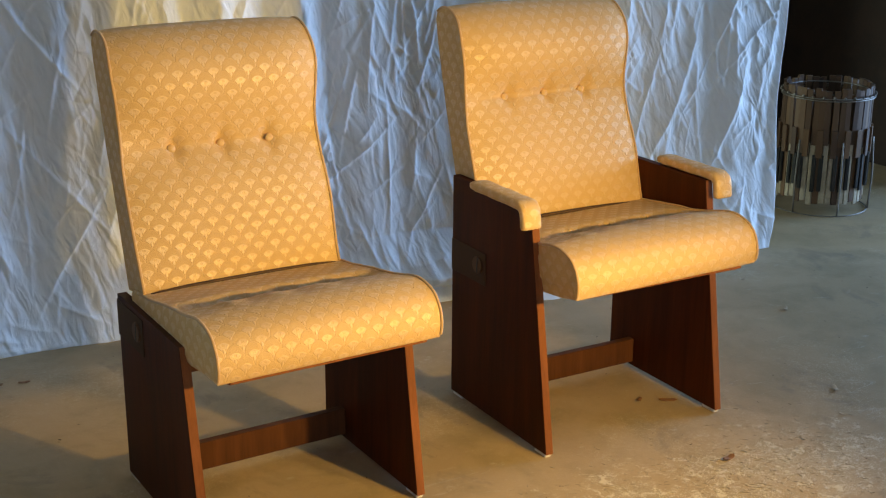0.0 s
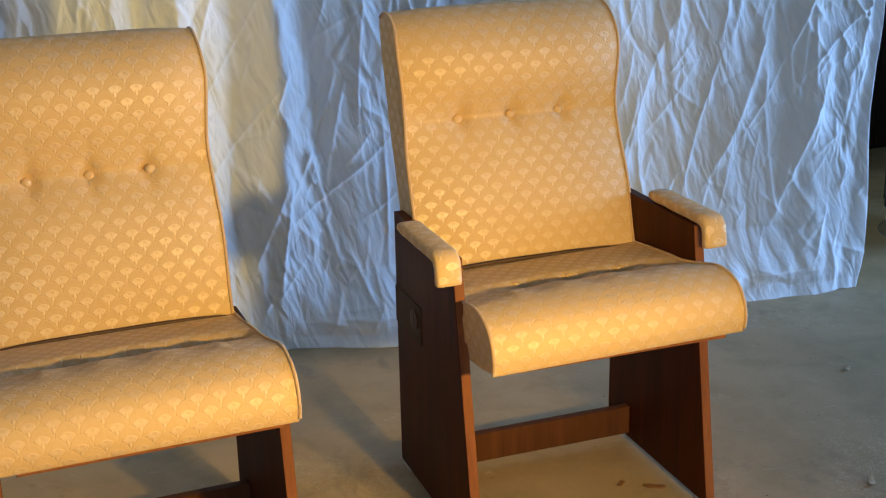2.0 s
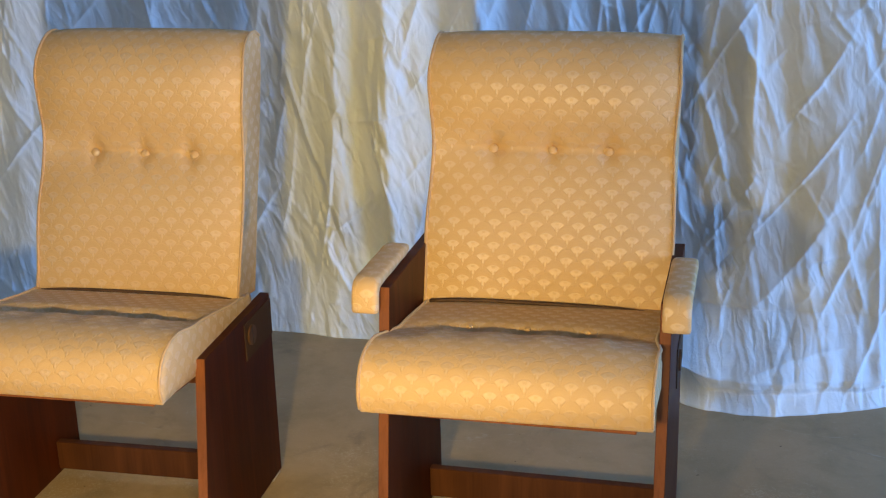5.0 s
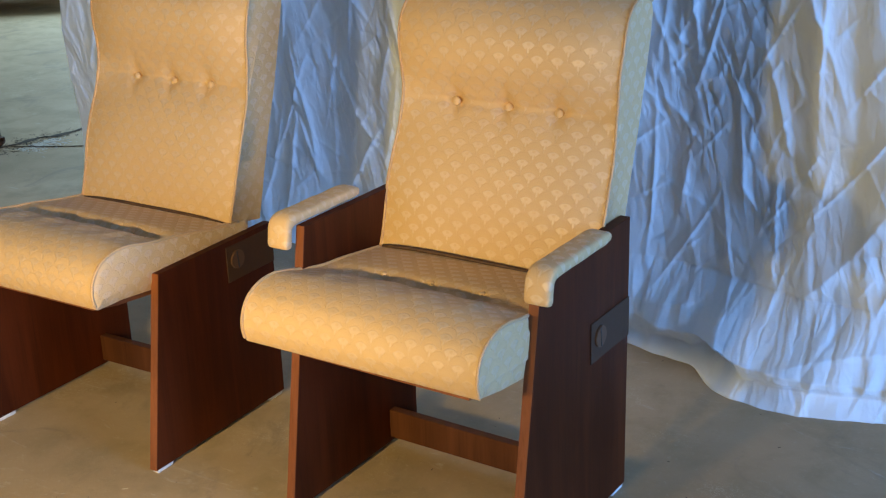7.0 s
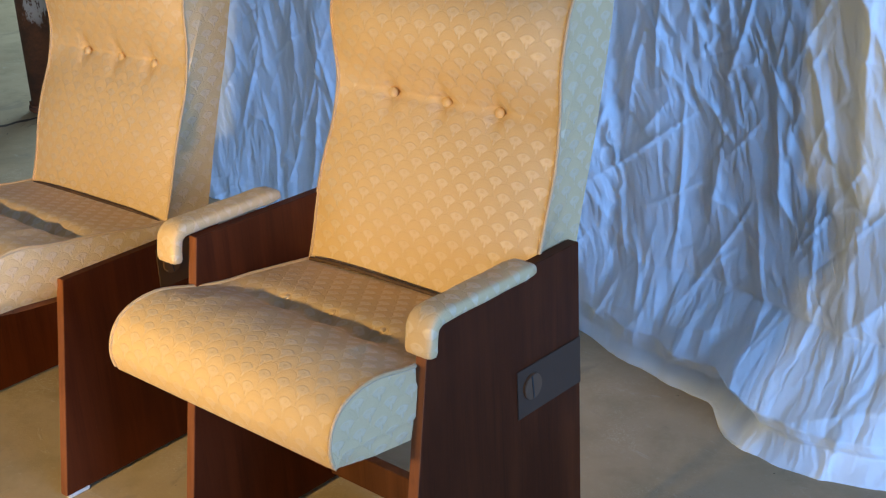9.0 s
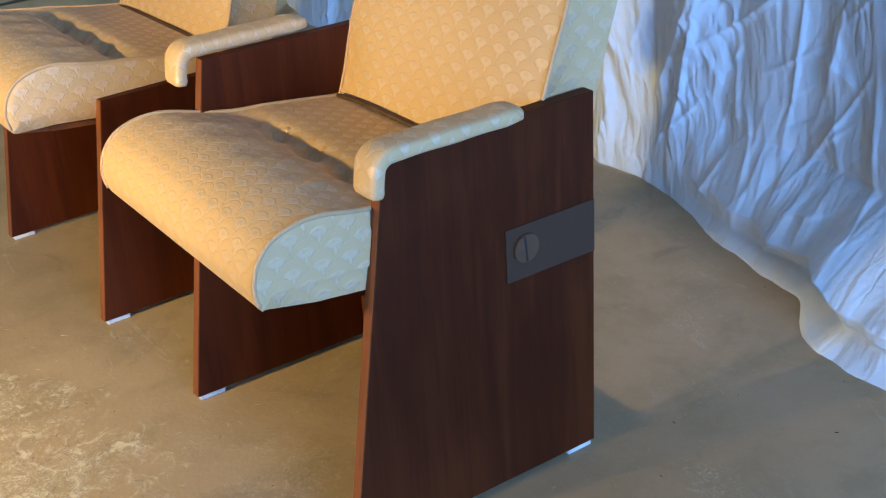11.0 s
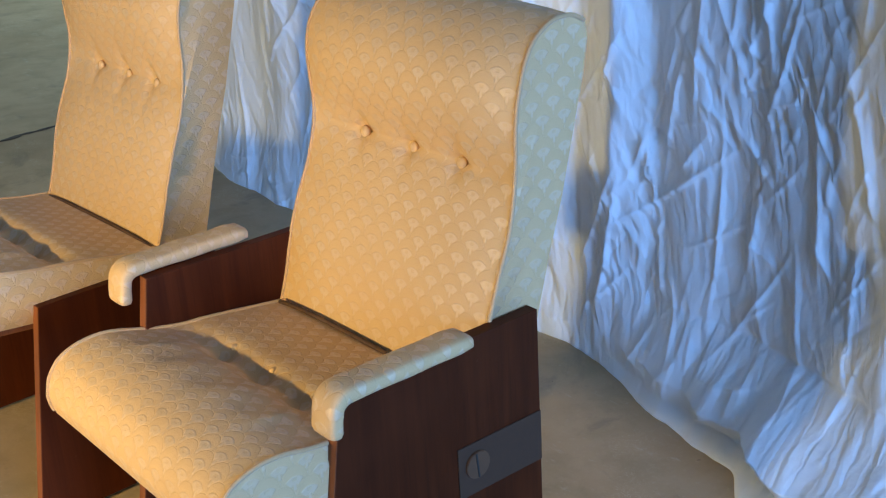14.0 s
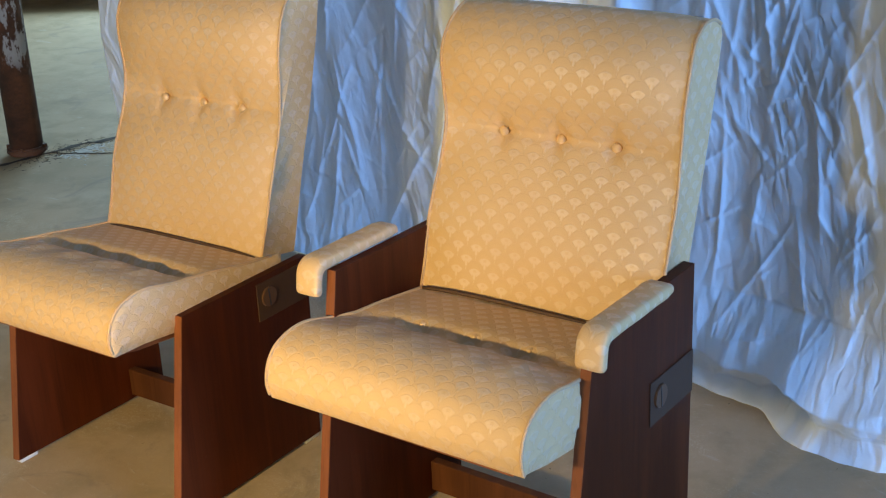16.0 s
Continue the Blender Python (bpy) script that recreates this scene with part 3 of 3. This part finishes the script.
    # gathers just above the hem and the roll of cloth on the floor
    gather = 0.0045 * (np.sin(X * 74 + 4 * np.sin(X * 9)) + np.sin(X * 43 + 2 * np.sin(X * 13 + 1)) * np.sin(X * 5)) * np.exp(-((Z - 0.10) / 0.07) ** 2) * np.interp(X, [-0.2, 0.2, 1.0, 1.5], [0.1, 1, 1, 0.3])
    Y += gather
    Y -= 0.010 * np.sin(X * 23 + 2 * np.sin(X * 7)) * np.sin(X * 9.7 + 1) * np.exp(-((Z - 0.055) / 0.04) ** 2) * np.interp(X, [-0.3, 0.0, 1.3, 1.5], [0.2, 1, 1, 0.3])
    lift = 0.0015 * (1 + np.sin(X * 8.3 + 1)) * np.exp(-Z / 0.02)
    edge = 0.012 * np.sin(Z * 9) + 0.02 * np.sin(Z * 3.1 + 1)
    side = np.interp(X, [-2.4, -2.1, 1.3, 1.52], [1, 0, 0, 1])
    XX = X + side * edge - np.interp(X, [0.9, 1.52], [0, 0.15]) * np.clip(1 - Z / 1.0, 0, 1) ** 1.5
    lying = np.exp(-(((Z - 0.035) / 0.022) ** 2)) * lip * np.interp(X, [-0.1, 0.1, 1.2, 1.45], [0.2, 1, 1, 0.2])
    ruck = 0.016 * np.abs(np.sin(X * 11 + 2.5 * np.sin(X * 4.3) + 14 * Z)) + 0.006 * np.abs(np.sin(X * 37 + 3 * np.sin(X * 6) - 30 * Z))
    ZZ = Zlip + np.where(Z < 0.2, lift, 0) + lying * ruck
    verts = np.stack([XX, Y, ZZ], -1).reshape(-1, 3)
    n = len(zs)
    idx = np.arange(n * nx).reshape(n, nx)
    faces = np.stack([idx[:-1, :-1], idx[:-1, 1:], idx[1:, 1:], idx[1:, :-1]], -1).reshape(-1, 4)
    data = bpy.data.meshes.new("sheet")
    data.from_pydata(verts.tolist(), [], faces.tolist())
    data.materials.append(SHEET)
    data.polygons.foreach_set("use_smooth", [True] * len(data.polygons))
    ob = new("hanging_sheet", data)
    thick = ob.modifiers.new("cloth", "SOLIDIFY")
    thick.thickness = 0.0015
    return tagged(ob, "creased white cotton sheet hung as a backdrop, hem on floor", "sheet")


make_sheet()

# ---------------------------------------------------------------- the chairs
HALF = 0.274


def nearest(ob, x, y, z):
    """The point of a cushion's face nearest to x and y (seen from above) or x and z (seen from the front)."""
    best = min((v.co for v in ob.data.vertices if (y is None and v.co.y < 0.36) or (z is None and v.co.z > 0.45)),
               key=lambda c: (c.x - x) ** 2 + ((c.z - z) ** 2 if y is None else (c.y - y) ** 2))
    return best.copy()


def make_chair(m, arms, wide_half, narrow, tuft, shift, label):
    chair = tagged(empty("theatre_chair", m), label, "chair", "pair of upholstered theatre chairs")
    top = 0.600 if arms else 0.446
    outline = [(0.297, 0.010), (0.297, top), (-0.1516 + 0.163 * top, top), (-0.150, 0.010)]
    for sign in (-1, 1):
        a, b = sorted((sign * wide_half, sign * (wide_half - 0.021)))
        panel = part("side_panel", slab(outline, a, b, 0.0012), WALNUT, chair)
        # the lighter banding along the front edge
        band = [(y - 0.0012, z) for y, z in (outline[3], outline[2])] + [(outline[2][0] + 0.001, outline[2][1]), (outline[3][0] + 0.001, outline[3][1])]
        part("edge_band", slab(band, a + 0.001, b - 0.001), EDGE, panel, "lighter reddish front edge")
        plate_x = sign * (wide_half + 0.0010)
        plate = part("pivot_plate", box(*sorted((plate_x - 0.0015, plate_x + 0.0015)), 0.133, 0.2965, 0.350, 0.434, 0.0008, 1), BRONZE, panel, "dark bronze plate let into the panel")
        screw = part("screw", disc((sign * (wide_half + 0.004), 0.167, 0.398), (sign, 0, 0), 0.022, 0.006, 32, 0.001), SCREW, plate, "slotted round pivot screw")
        face = sign * (wide_half + 0.0072)
        part("slot", slab([(0.1685, 0.378), (0.1655, 0.378), (0.1615, 0.418), (0.1645, 0.418)], face - 0.0006, face + 0.0006), BLACK, plate, "dark screw slot")
        inner = sign * (wide_half - 0.021)
        # A black block stands in for the shadow between panel and seat.
        part("seat_gap_shade", box(*sorted((inner, inner - sign * 0.010)), -0.030, 0.03, 0.405, 0.505 if arms else 0.44, 0.002, 1), BLACK, panel, "black block standing for the shadow between panel and seat")
        for y in (-0.127, 0.262):
            part("glide", box(sign * wide_half - sign * 0.0105 - 0.008, sign * wide_half - sign * 0.0105 + 0.009, y - 0.018, y + 0.030, 0.0, 0.0105, 0.002, 1), GLIDE, panel, "small white glide under the panel")
    part("stretcher", box(-wide_half + 0.021, wide_half - 0.021, 0.190, 0.212, 0.022, 0.090, 0.0015, 1), RAIL, chair)
    under = 0.0 if arms else -0.012
    board = [(-0.228, 0.423), (-0.228, 0.434), (-0.16, 0.420), (-0.05, 0.408), (0.19, 0.406), (0.19, 0.352), (0.03, 0.352), (0.0, 0.394), (-0.16, 0.410)]
    part("seat_board", slab([(y, z + under) for y, z in board], -wide_half + 0.044, wide_half - 0.044, 0.0015), EDGE, chair, "thin stained board under the cushion")

    # seat
    line = smooth_line([(0.245, 0.486), (0.17, 0.494), (0.09, 0.504), (0.03, 0.511), (-0.01, 0.514), (-0.05, 0.519), (-0.09, 0.527), (-0.14, 0.538),
                        (-0.182, 0.5365), (-0.218, 0.523), (-0.239, 0.499), (-0.247, 0.472), (-0.246, 0.453), (-0.240, 0.434)], 5)
    if not arms:
        # this cushion sits lower and sags towards the back
        line = [Vector((p.x, p.y - 0.012 - 0.010 * min(1.0, max(0.0, (p.x + 0.02) / 0.15)))) for p in line]
    rest = [(-0.232, 0.430 if arms else 0.418), (-0.16, 0.416), (-0.05, 0.404), (0.10, 0.403), (0.235, 0.404)]
    knots = (-0.118, 0.0, 0.118)

    def seat_shape(x, s, total):
        y = (0.268 if arms else 0.252) - s
        u = abs(x) / HALF
        puff = 0.006 * max(0.0, 1 - u**3) * math.sin(min(1.0, s / total) * math.pi) ** 0.7
        hole = sum(0.016 * math.exp(-(((x - b) / 0.030) ** 2) - (y / 0.020) ** 2) for b in knots)
        crease = (0.010 if arms else 0.021) * math.exp(-((y / 0.024) ** 2)) * max(0.0, 1 - u**6)
        swell = 0.005 * math.exp(-(((y + 0.075) / 0.04) ** 2)) * (0.5 + 0.5 * math.cos(2 * math.pi * (x - 0.059) / 0.118)) * (u < 0.66)
        wide = (0.90 if arms else 0.932) + (0.056 if arms else 0.024) * min(1.0, max(0.0, (s - 0.27) / 0.09))
        return -(puff - hole - crease + swell), wide * narrow

    bm, edges = cushion(line, rest, HALF, seat_shape, (0.92 if arms else 0.938) * narrow, -1, 56, 0.003 if arms else 0.007)
    seat = part("seat", bm, FABRIC, chair, "cream and gold fan-patterned cushion")
    seat.matrix_basis = pose(0.0105, 0.004, -0.003, 0, -1.2, -0.9) if arms else pose(-0.003, 0, 0)
    for e in edges:
        part("piping", tube(e[2:-2], 0.0036), PIPING, seat, "gold corded piping", True)
    for x in knots:
        p = nearest(seat, x * narrow, 0.004, None)
        part("button", button(p + Vector((0, 0, -0.0025)), (0, -0.15, 1), 0.0075), FABRIC, seat, "covered button", True)

    # back
    line = smooth_line([(0.180, 0.466), (0.202, 0.53), (0.222, 0.60), (0.244, 0.66), (0.268, 0.715), (0.283, 0.77), (0.289, 0.815), (0.288, 0.86), (0.290, 0.905),
                        (0.302, 0.950), (0.326, 0.985), (0.362, 1.006), (0.398, 1.008), (0.424, 0.996)], 5)
    rest = [(0.431, 0.975), (0.421, 0.92), (0.400, 0.84), (0.376, 0.75), (0.346, 0.66), (0.322, 0.58), (0.300, 0.50), (0.285, 0.45)]
    half = 0.250

    def back_shape(x, s, total):
        z = 0.466 + s * 0.935
        u = abs(x) / half
        edge = max(0.0, 1 - u**4)
        puff = 0.012 * edge * (0.4 + math.sin(min(1, s / total) * math.pi))
        puff += 0.010 * edge * math.exp(-(((z - 0.90) / 0.06) ** 2))
        hole = sum(0.012 * math.exp(-(((x - b) / 0.018) ** 2) - ((z - tuft) / 0.018) ** 2) for b in (-0.120, 0.0, 0.118))
        pleat = sum(0.0032 * math.exp(-(((x - b) / 0.011) ** 2) - ((z - tuft) / 0.060) ** 2) for b in (-0.120, 0.0, 0.118))
        seam = (0.018 * math.exp(-(((z - tuft) / 0.045) ** 2)) + 0.012 * math.exp(-(((z - tuft) / 0.006) ** 2))) * edge
        bulge = 1.0 + 0.022 * math.exp(-(((z - 0.92) / 0.05) ** 2)) - 0.012 * math.exp(-(((z - 0.79) / 0.05) ** 2)) + 0.016 * math.exp(-(((z - 0.62) / 0.08) ** 2))
        return puff - hole - pleat - seam, bulge * narrow

    bm, edges = cushion(line, rest, half, back_shape, narrow)
    back = part("backrest", bm, FABRIC, chair, "tall fan-patterned back, tufted with three buttons")
    back.location = (*shift, 0)
    for e in edges:
        part("piping", tube(e, 0.0036), PIPING, back, "gold corded piping", True)
    for x in (-0.120, 0.0, 0.118):
        p = nearest(back, x, None, tuft)
        part("button", button(p + Vector((0, -0.0085, 0.0)), (0, -1, 0.2), 0.0102), FABRIC, back, "covered button", True)

    # A dark brown cord paints the shadow gap where back meets seat.
    foot_shade = [Vector((x, 0.174 + shift[1], nearest(seat, x, 0.172, None).z + 0.0005 - 0.006 * (x / 0.236) ** 4)) for x in [0.236 * narrow * (k / 12 - 1) for k in range(25)]]
    part("foot_shade", tube(foot_shade, 0.0040), FOOT_SHADE, back, "dark brown cord for the shadow gap along the foot of the back", True).location = (0, -shift[1], 0)

    if arms:
        for sign in (-1, 1):
            c = HALF + 0.010 if sign > 0 else -HALF - 0.019
            bm = bmesh.new()
            uv = bm.loops.layers.uv.new("UVMap")
            path = smooth_line([(0.146, 0.6125), (0.09, 0.6125), (0.02, 0.6125), (-0.045, 0.6125), (-0.066, 0.611), (-0.078, 0.602), (-0.082, 0.588), (-0.084, 0.574), (-0.085, 0.560)], 5)
            rings, run, flat = [], 0.0, {}
            for i, p in enumerate(path):
                run += (p - path[i - 1]).length if i else 0
                way = (path[min(i + 1, len(path) - 1)] - path[max(i - 1, 0)]).normalized()
                out = Vector((way.y, -way.x)) if way.x > 0 else Vector((way.y, -way.x))
                end = min(1.0, min(i, len(path) - 1 - i) / 2.0)
                fat = (0.80 + 0.20 * end) * (1.0 + 0.05 * math.sin(run * 70))
                row = []
                for k in range(20):
                    a = 2 * math.pi * k / 20
                    c1, s1 = math.cos(a), math.sin(a)
                    u = 0.0260 * math.copysign(abs(c1) ** 0.45, c1) * (0.94 + 0.06 * end)
                    q = p + out * (0.0118 * fat * math.copysign(abs(s1) ** 0.6, s1))
                    v = bm.verts.new((c + u, q.x, q.y))
                    flat[v] = (c + u + 0.012 * s1, -run)
                    row.append(v)
                rings.append(row)
            for a, b in zip(rings, rings[1:]):
                for k in range(20):
                    bm.faces.new((a[k], b[k], b[(k + 1) % 20], a[(k + 1) % 20]))
            bm.faces.new(rings[0])
            bm.faces.new(rings[-1][::-1])
            for f in bm.faces:
                f.smooth = len(f.verts) == 4
                for loop in f.loops:
                    loop[uv].uv = flat[loop.vert]
            part("armrest_pad", bm, FABRIC, chair, "padded fabric armrest lapped over the front")
    return chair


def button(centre, axis, radius):
    bm = bmesh.new()
    m = Matrix.Translation(centre) @ Vector(axis).to_track_quat("Z", "Y").to_matrix().to_4x4() @ Matrix.Diagonal((1, 1, 0.62, 1))
    bmesh.ops.create_uvsphere(bm, u_segments=18, v_segments=10, radius=radius, matrix=m)
    uv = bm.loops.layers.uv.new("UVMap")
    for f in bm.faces:
        for loop in f.loops:
            loop[uv].uv = (loop.vert.co.x, loop.vert.co.z)
    return bm


make_chair(pose(-0.008, 0, 0), True, HALF, 1.0, 0.787, (0, 0), "dark walnut theatre armchair upholstered in gold brocade")
make_chair(pose(-0.895, -0.033, 0, 0, 0, 1.8), False, 0.264, 0.942, 0.760, (-0.002, 0.010), "armless dark walnut theatre chair upholstered in gold brocade")

# ---------------------------------------------------------------- behind the sheet


def make_key_basket(m):
    """A tall basket made of old piano keys on wire legs."""
    basket = tagged(empty("key_basket", m), "tall round basket of old piano keys on wire legs", "basket")
    rng = random.Random(3)
    count, radius = 42, 0.168
    for i in range(count):
        a = 2 * math.pi * i / count
        turn = Matrix.Rotation(a, 4, "Z")
        w = 0.0112 + 0.002 * (i % 3 == 0)
        top = 0.500 + rng.uniform(-0.006, 0.010)
        foot = 0.052 + rng.uniform(-0.012, 0.012)
        bm = box(-w, w, -0.006, 0.006, 0.28 + rng.uniform(-0.01, 0.01), top, 0.001, 1)
        bm.transform(turn @ Matrix.Translation((0, -radius, 0)) @ Matrix.Rotation(rng.uniform(-0.02, 0.02), 4, "Y"))
        part("stave", bm, STAVE, basket)
        if i % 2 == 0:
            bm = box(-w, w, -0.010, -0.001, 0.235, 0.345, 0.001, 1)
            bm.transform(turn @ Matrix.Translation((0, -radius - 0.006, 0)))
            part("block", bm, STAVE, basket)
        bm = box(-w + 0.001, w - 0.001, -0.005, 0.005, foot, 0.29, 0.001, 1)
        bm.transform(turn @ Matrix.Translation((0, -radius + 0.002, 0)))
        part("white_key", bm, IVORY if i % 3 else STAVE, basket)
        if i % 7 not in (2, 6):
            bm = box(0.004, 0.020, -0.012, -0.002, foot + 0.055, 0.245, 0.002, 1)
            bm.transform(turn @ Matrix.Translation((0, -radius - 0.002, 0)))
            part("black_key", bm, EBONY, basket)
    for z, r in ((0.468, radius + 0.012), (0.460, radius + 0.012), (0.482, radius - 0.012)):
        part("hoop", tube([(r * math.cos(a), r * math.sin(a), z) for a in (2 * math.pi * k / 48 for k in range(48))], 0.003, 6, True), WIRE, basket, "bright wire hoop", True)
    for k in range(28):
        a = 2 * math.pi * k / 28
        bm = bmesh.new()
        bmesh.ops.create_icosphere(bm, subdivisions=1, radius=0.006, matrix=Matrix.Translation(((radius + 0.014) * math.cos(a), (radius + 0.014) * math.sin(a), 0.473)))
        part("bead", bm, WIRE, basket)
    for a in (0.25, 1.8, 3.4, 4.3, 5.4):
        c, s = math.cos(a), math.sin(a)
        part("wire_leg", tube(smooth_line([((radius + 0.02) * c, (radius + 0.02) * s, 0.30), ((radius + 0.03) * c, (radius + 0.03) * s, 0.15), ((radius + 0.026) * c, (radius + 0.026) * s, 0.006)], 5), 0.004, 6), WIRE, basket, "", True)
    part("foot_ring", tube([((radius + 0.022) * math.cos(a), (radius + 0.022) * math.sin(a), 0.004) for a in (2 * math.pi * k / 48 for k in range(48))], 0.0025, 6, True), WIRE, basket, "", True)
    return basket


make_key_basket(pose(1.985, 1.195, 0))


def make_post(m):
    post = tagged(empty("steel_post", m), "rusty round steel post with flaking pale paint", "post")
    bm = disc((0, 0, 1.8), (0, 0, 1), 0.066, 3.56, 36)
    part("shaft", bm, RUST, post, "", True)
    part("base_collar", disc((0, 0, 0.02), (0, 0, 1), 0.080, 0.03, 28, 0.008), RUST, post)
    for k in range(4):
        a = k * math.pi / 2 + 0.6
        part("bolt", disc((0.074 * math.cos(a), 0.074 * math.sin(a), 0.033), (0, 0, 1), 0.010, 0.014, 6), RUST, post)
    return post


make_post(pose(-3.20, 1.40, 0))


def make_joint(points, width, name, label):
    """A dirt-filled crack that lies in the floor."""
    bm, rng = bmesh.new(), random.Random(len(points))
    line = smooth_line(points, 10)
    last = None
    for p in line:
        w = width * rng.uniform(0.5, 1.4)
        x = p.x + rng.uniform(-0.006, 0.006)
        row = [bm.verts.new((x - w, p.y, 0.0015)), bm.verts.new((x, p.y, 0.004)), bm.verts.new((x + w, p.y, 0.0015))]
        if last:
            for a in (0, 1):
                bm.faces.new((last[a], last[a + 1], row[a + 1], row[a]))
        last = row
    return tagged(link(name, bm, CRACK), label, "crack", "", "structure")


make_joint([(-3.14, -6, 0), (-3.15, -2, 0), (-3.15, 0.4, 0), (-3.18, 0.95, 0), (-3.15, 1.25, 0), (-3.10, 1.6, 0), (-3.05, 2.0, 0), (-3.05, 5, 0)], 0.016, "joint_long", "dark dirt-filled joint in the concrete")
make_joint([(-3.10, 1.45, 0), (-2.96, 1.52, 0), (-2.80, 1.62, 0), (-2.55, 1.80, 0)], 0.006, "joint_short", "thin dark crack in the concrete")


def make_cart(m):
    cart = tagged(empty("low_cart", m), "low pale wooden cart on dark casters", "cart")
    part("deck", box(-0.6, 0.55, -0.35, 0.35, 0.13, 0.17, 0.004, 1), CHIP, cart)
    part("edge_rail", box(-0.6, 0.55, -0.372, -0.351, 0.115, 0.18, 0.003, 1), YELLOW, cart, "yellow painted rail")
    for x in (-0.5, 0.45):
        for y in (-0.28, 0.28):
            part("caster", disc((x, y, 0.055), (0, 1, 0), 0.055, 0.04, 24, 0.006), EBONY, cart, "dark caster")
            part("fork", box(x - 0.025, x + 0.025, y - 0.026, y + 0.026, 0.112, 0.129), WIRE, cart)
    return cart


make_cart(pose(-6.05, 3.95, 0, 0, 0, 35))

# ---------------------------------------------------------------- litter on the floor


def flake(size, rng, curl):
    """A thin curled leaf or chip with an uneven outline."""
    bm = bmesh.new()
    pts = []
    for k in range(9):
        a = 2 * math.pi * k / 9
        r = size * rng.uniform(0.75, 1.15) * (0.42 + 0.58 * abs(math.cos(a)))
        x, y = r * math.cos(a), 0.55 * r * math.sin(a)
        pts.append((x, y, 0.0015 + curl * (x * x + 0.5 * y * y) / size))
    top = [bm.verts.new(p) for p in pts]
    mid = bm.verts.new((0, 0, 0.0015))
    for k in range(9):
        bm.faces.new((top[k], top[(k + 1) % 9], mid))
    geom = bmesh.ops.extrude_face_region(bm, geom=bm.faces[:])
    for v in geom["geom"]:
        if isinstance(v, bmesh.types.BMVert):
            v.co.z += 0.0012
    return bm


def litter(name, x, y, size, turn, material, label, category, curl=0.25):
    rng = random.Random(int(1000 * abs(x) + 77 * abs(y) * 10))
    ob = link(name, flake(size, rng, curl), material)
    ob.matrix_world = pose(x, y, 0.0006, 0, 0, turn)
    return tagged(ob, label, category, "litter on the floor")


litter("wood_chip", 0.637, -0.19, 0.022, 60, CHIP, "pale splinter of wood lying on the concrete", "wood chip")
litter("wood_chip", 0.972, 0.337, 0.020, 50, CHIP, "pale splinter of wood lying on the concrete", "wood chip")


for _x, _y, _turn in ((1.05, 0.62, 20), (0.336, -0.372, 75), (0.53, -0.318, 110)):
    litter("wood_chip", _x, _y, 0.013, _turn, CHIP, "pale splinter of wood lying on the concrete", "wood chip")
litter("dry_leaf", 0.104, -0.362, 0.026, 15, LEAF, "curled reddish brown dry leaf on the concrete", "leaf")
litter("dry_leaf", 0.19, -0.027, 0.030, -35, LEAF, "curled brown dry leaf under the armchair", "leaf", 0.1)
litter("dry_leaf", 0.13, 0.012, 0.016, 40, LEAF, "curled brown dry leaf under the armchair", "leaf", 0.1)
litter("dry_leaf", -1.33, 0.92, 0.024, 10, LEAF, "brown dry leaf near the sheet's hem", "leaf", 0.1)
litter("dry_leaf", -1.26, 0.91, 0.018, 170, LEAF, "brown dry leaf near the sheet's hem", "leaf", 0.1)


def scatter(name, count, where, length, material, label, seed):
    """Many small bits strewn over the floor, as one mesh."""
    rng = random.Random(seed)
    verts, faces = [], []
    for _ in range(count):
        x, y = where(rng)
        a, long = rng.uniform(0, math.pi), length * rng.uniform(0.3, 1.3)
        wide, high = long * rng.uniform(0.06, 0.20) + 0.0005, rng.uniform(0.0005, 0.0012)
        c, s, k = math.cos(a), math.sin(a), len(verts)
        for z in (0.0004, high):
            for u, v in ((-long, -wide), (long, -wide * 0.4), (long * 0.9, wide), (-long * 0.8, wide * 0.7)):
                verts.append((x + u * c - v * s, y + u * s + v * c, z + 0))
        faces += [(k + 4, k + 5, k + 6, k + 7), (k, k + 1, k + 5, k + 4), (k + 1, k + 2, k + 6, k + 5), (k + 2, k + 3, k + 7, k + 6), (k + 3, k, k + 4, k + 7)]
    data = bpy.data.meshes.new(name)
    data.from_pydata(verts, [], faces)
    data.materials.append(material)
    return tagged(new(name, data), label, "debris", "", "stuff")


scatter("straw_bits", 1500, lambda r: (r.gauss(-0.05, 0.36), r.gauss(-0.50, 0.13)), 0.0052, STRAW, "short bits of straw and flakes on the concrete", 1)
scatter("straw_flecks", 380, lambda r: (r.uniform(-1.6, 1.6), r.uniform(-1.2, 1.0)), 0.0028, STRAW, "pale flecks strewn over the concrete", 2)
scatter("dark_crumbs", 170, lambda r: (r.uniform(-1.8, 1.7), r.uniform(-1.2, 1.05)), 0.0030, CRACK, "small dark crumbs of dirt on the concrete", 3)
scatter("post_scraps", 260, lambda r: (-3.05 + abs(r.gauss(0, 0.06)), 1.46 + r.gauss(0, 0.03) + r.uniform(0, 0.14)), 0.014, SCRAP, "pale flakes of paint and grit round the post", 4)
scatter("post_dirt", 400, lambda r: (-3.08 + r.gauss(0, 0.05), 1.5 + r.gauss(0, 0.12)), 0.009, CRACK, "dark grit and rust round the post", 5)
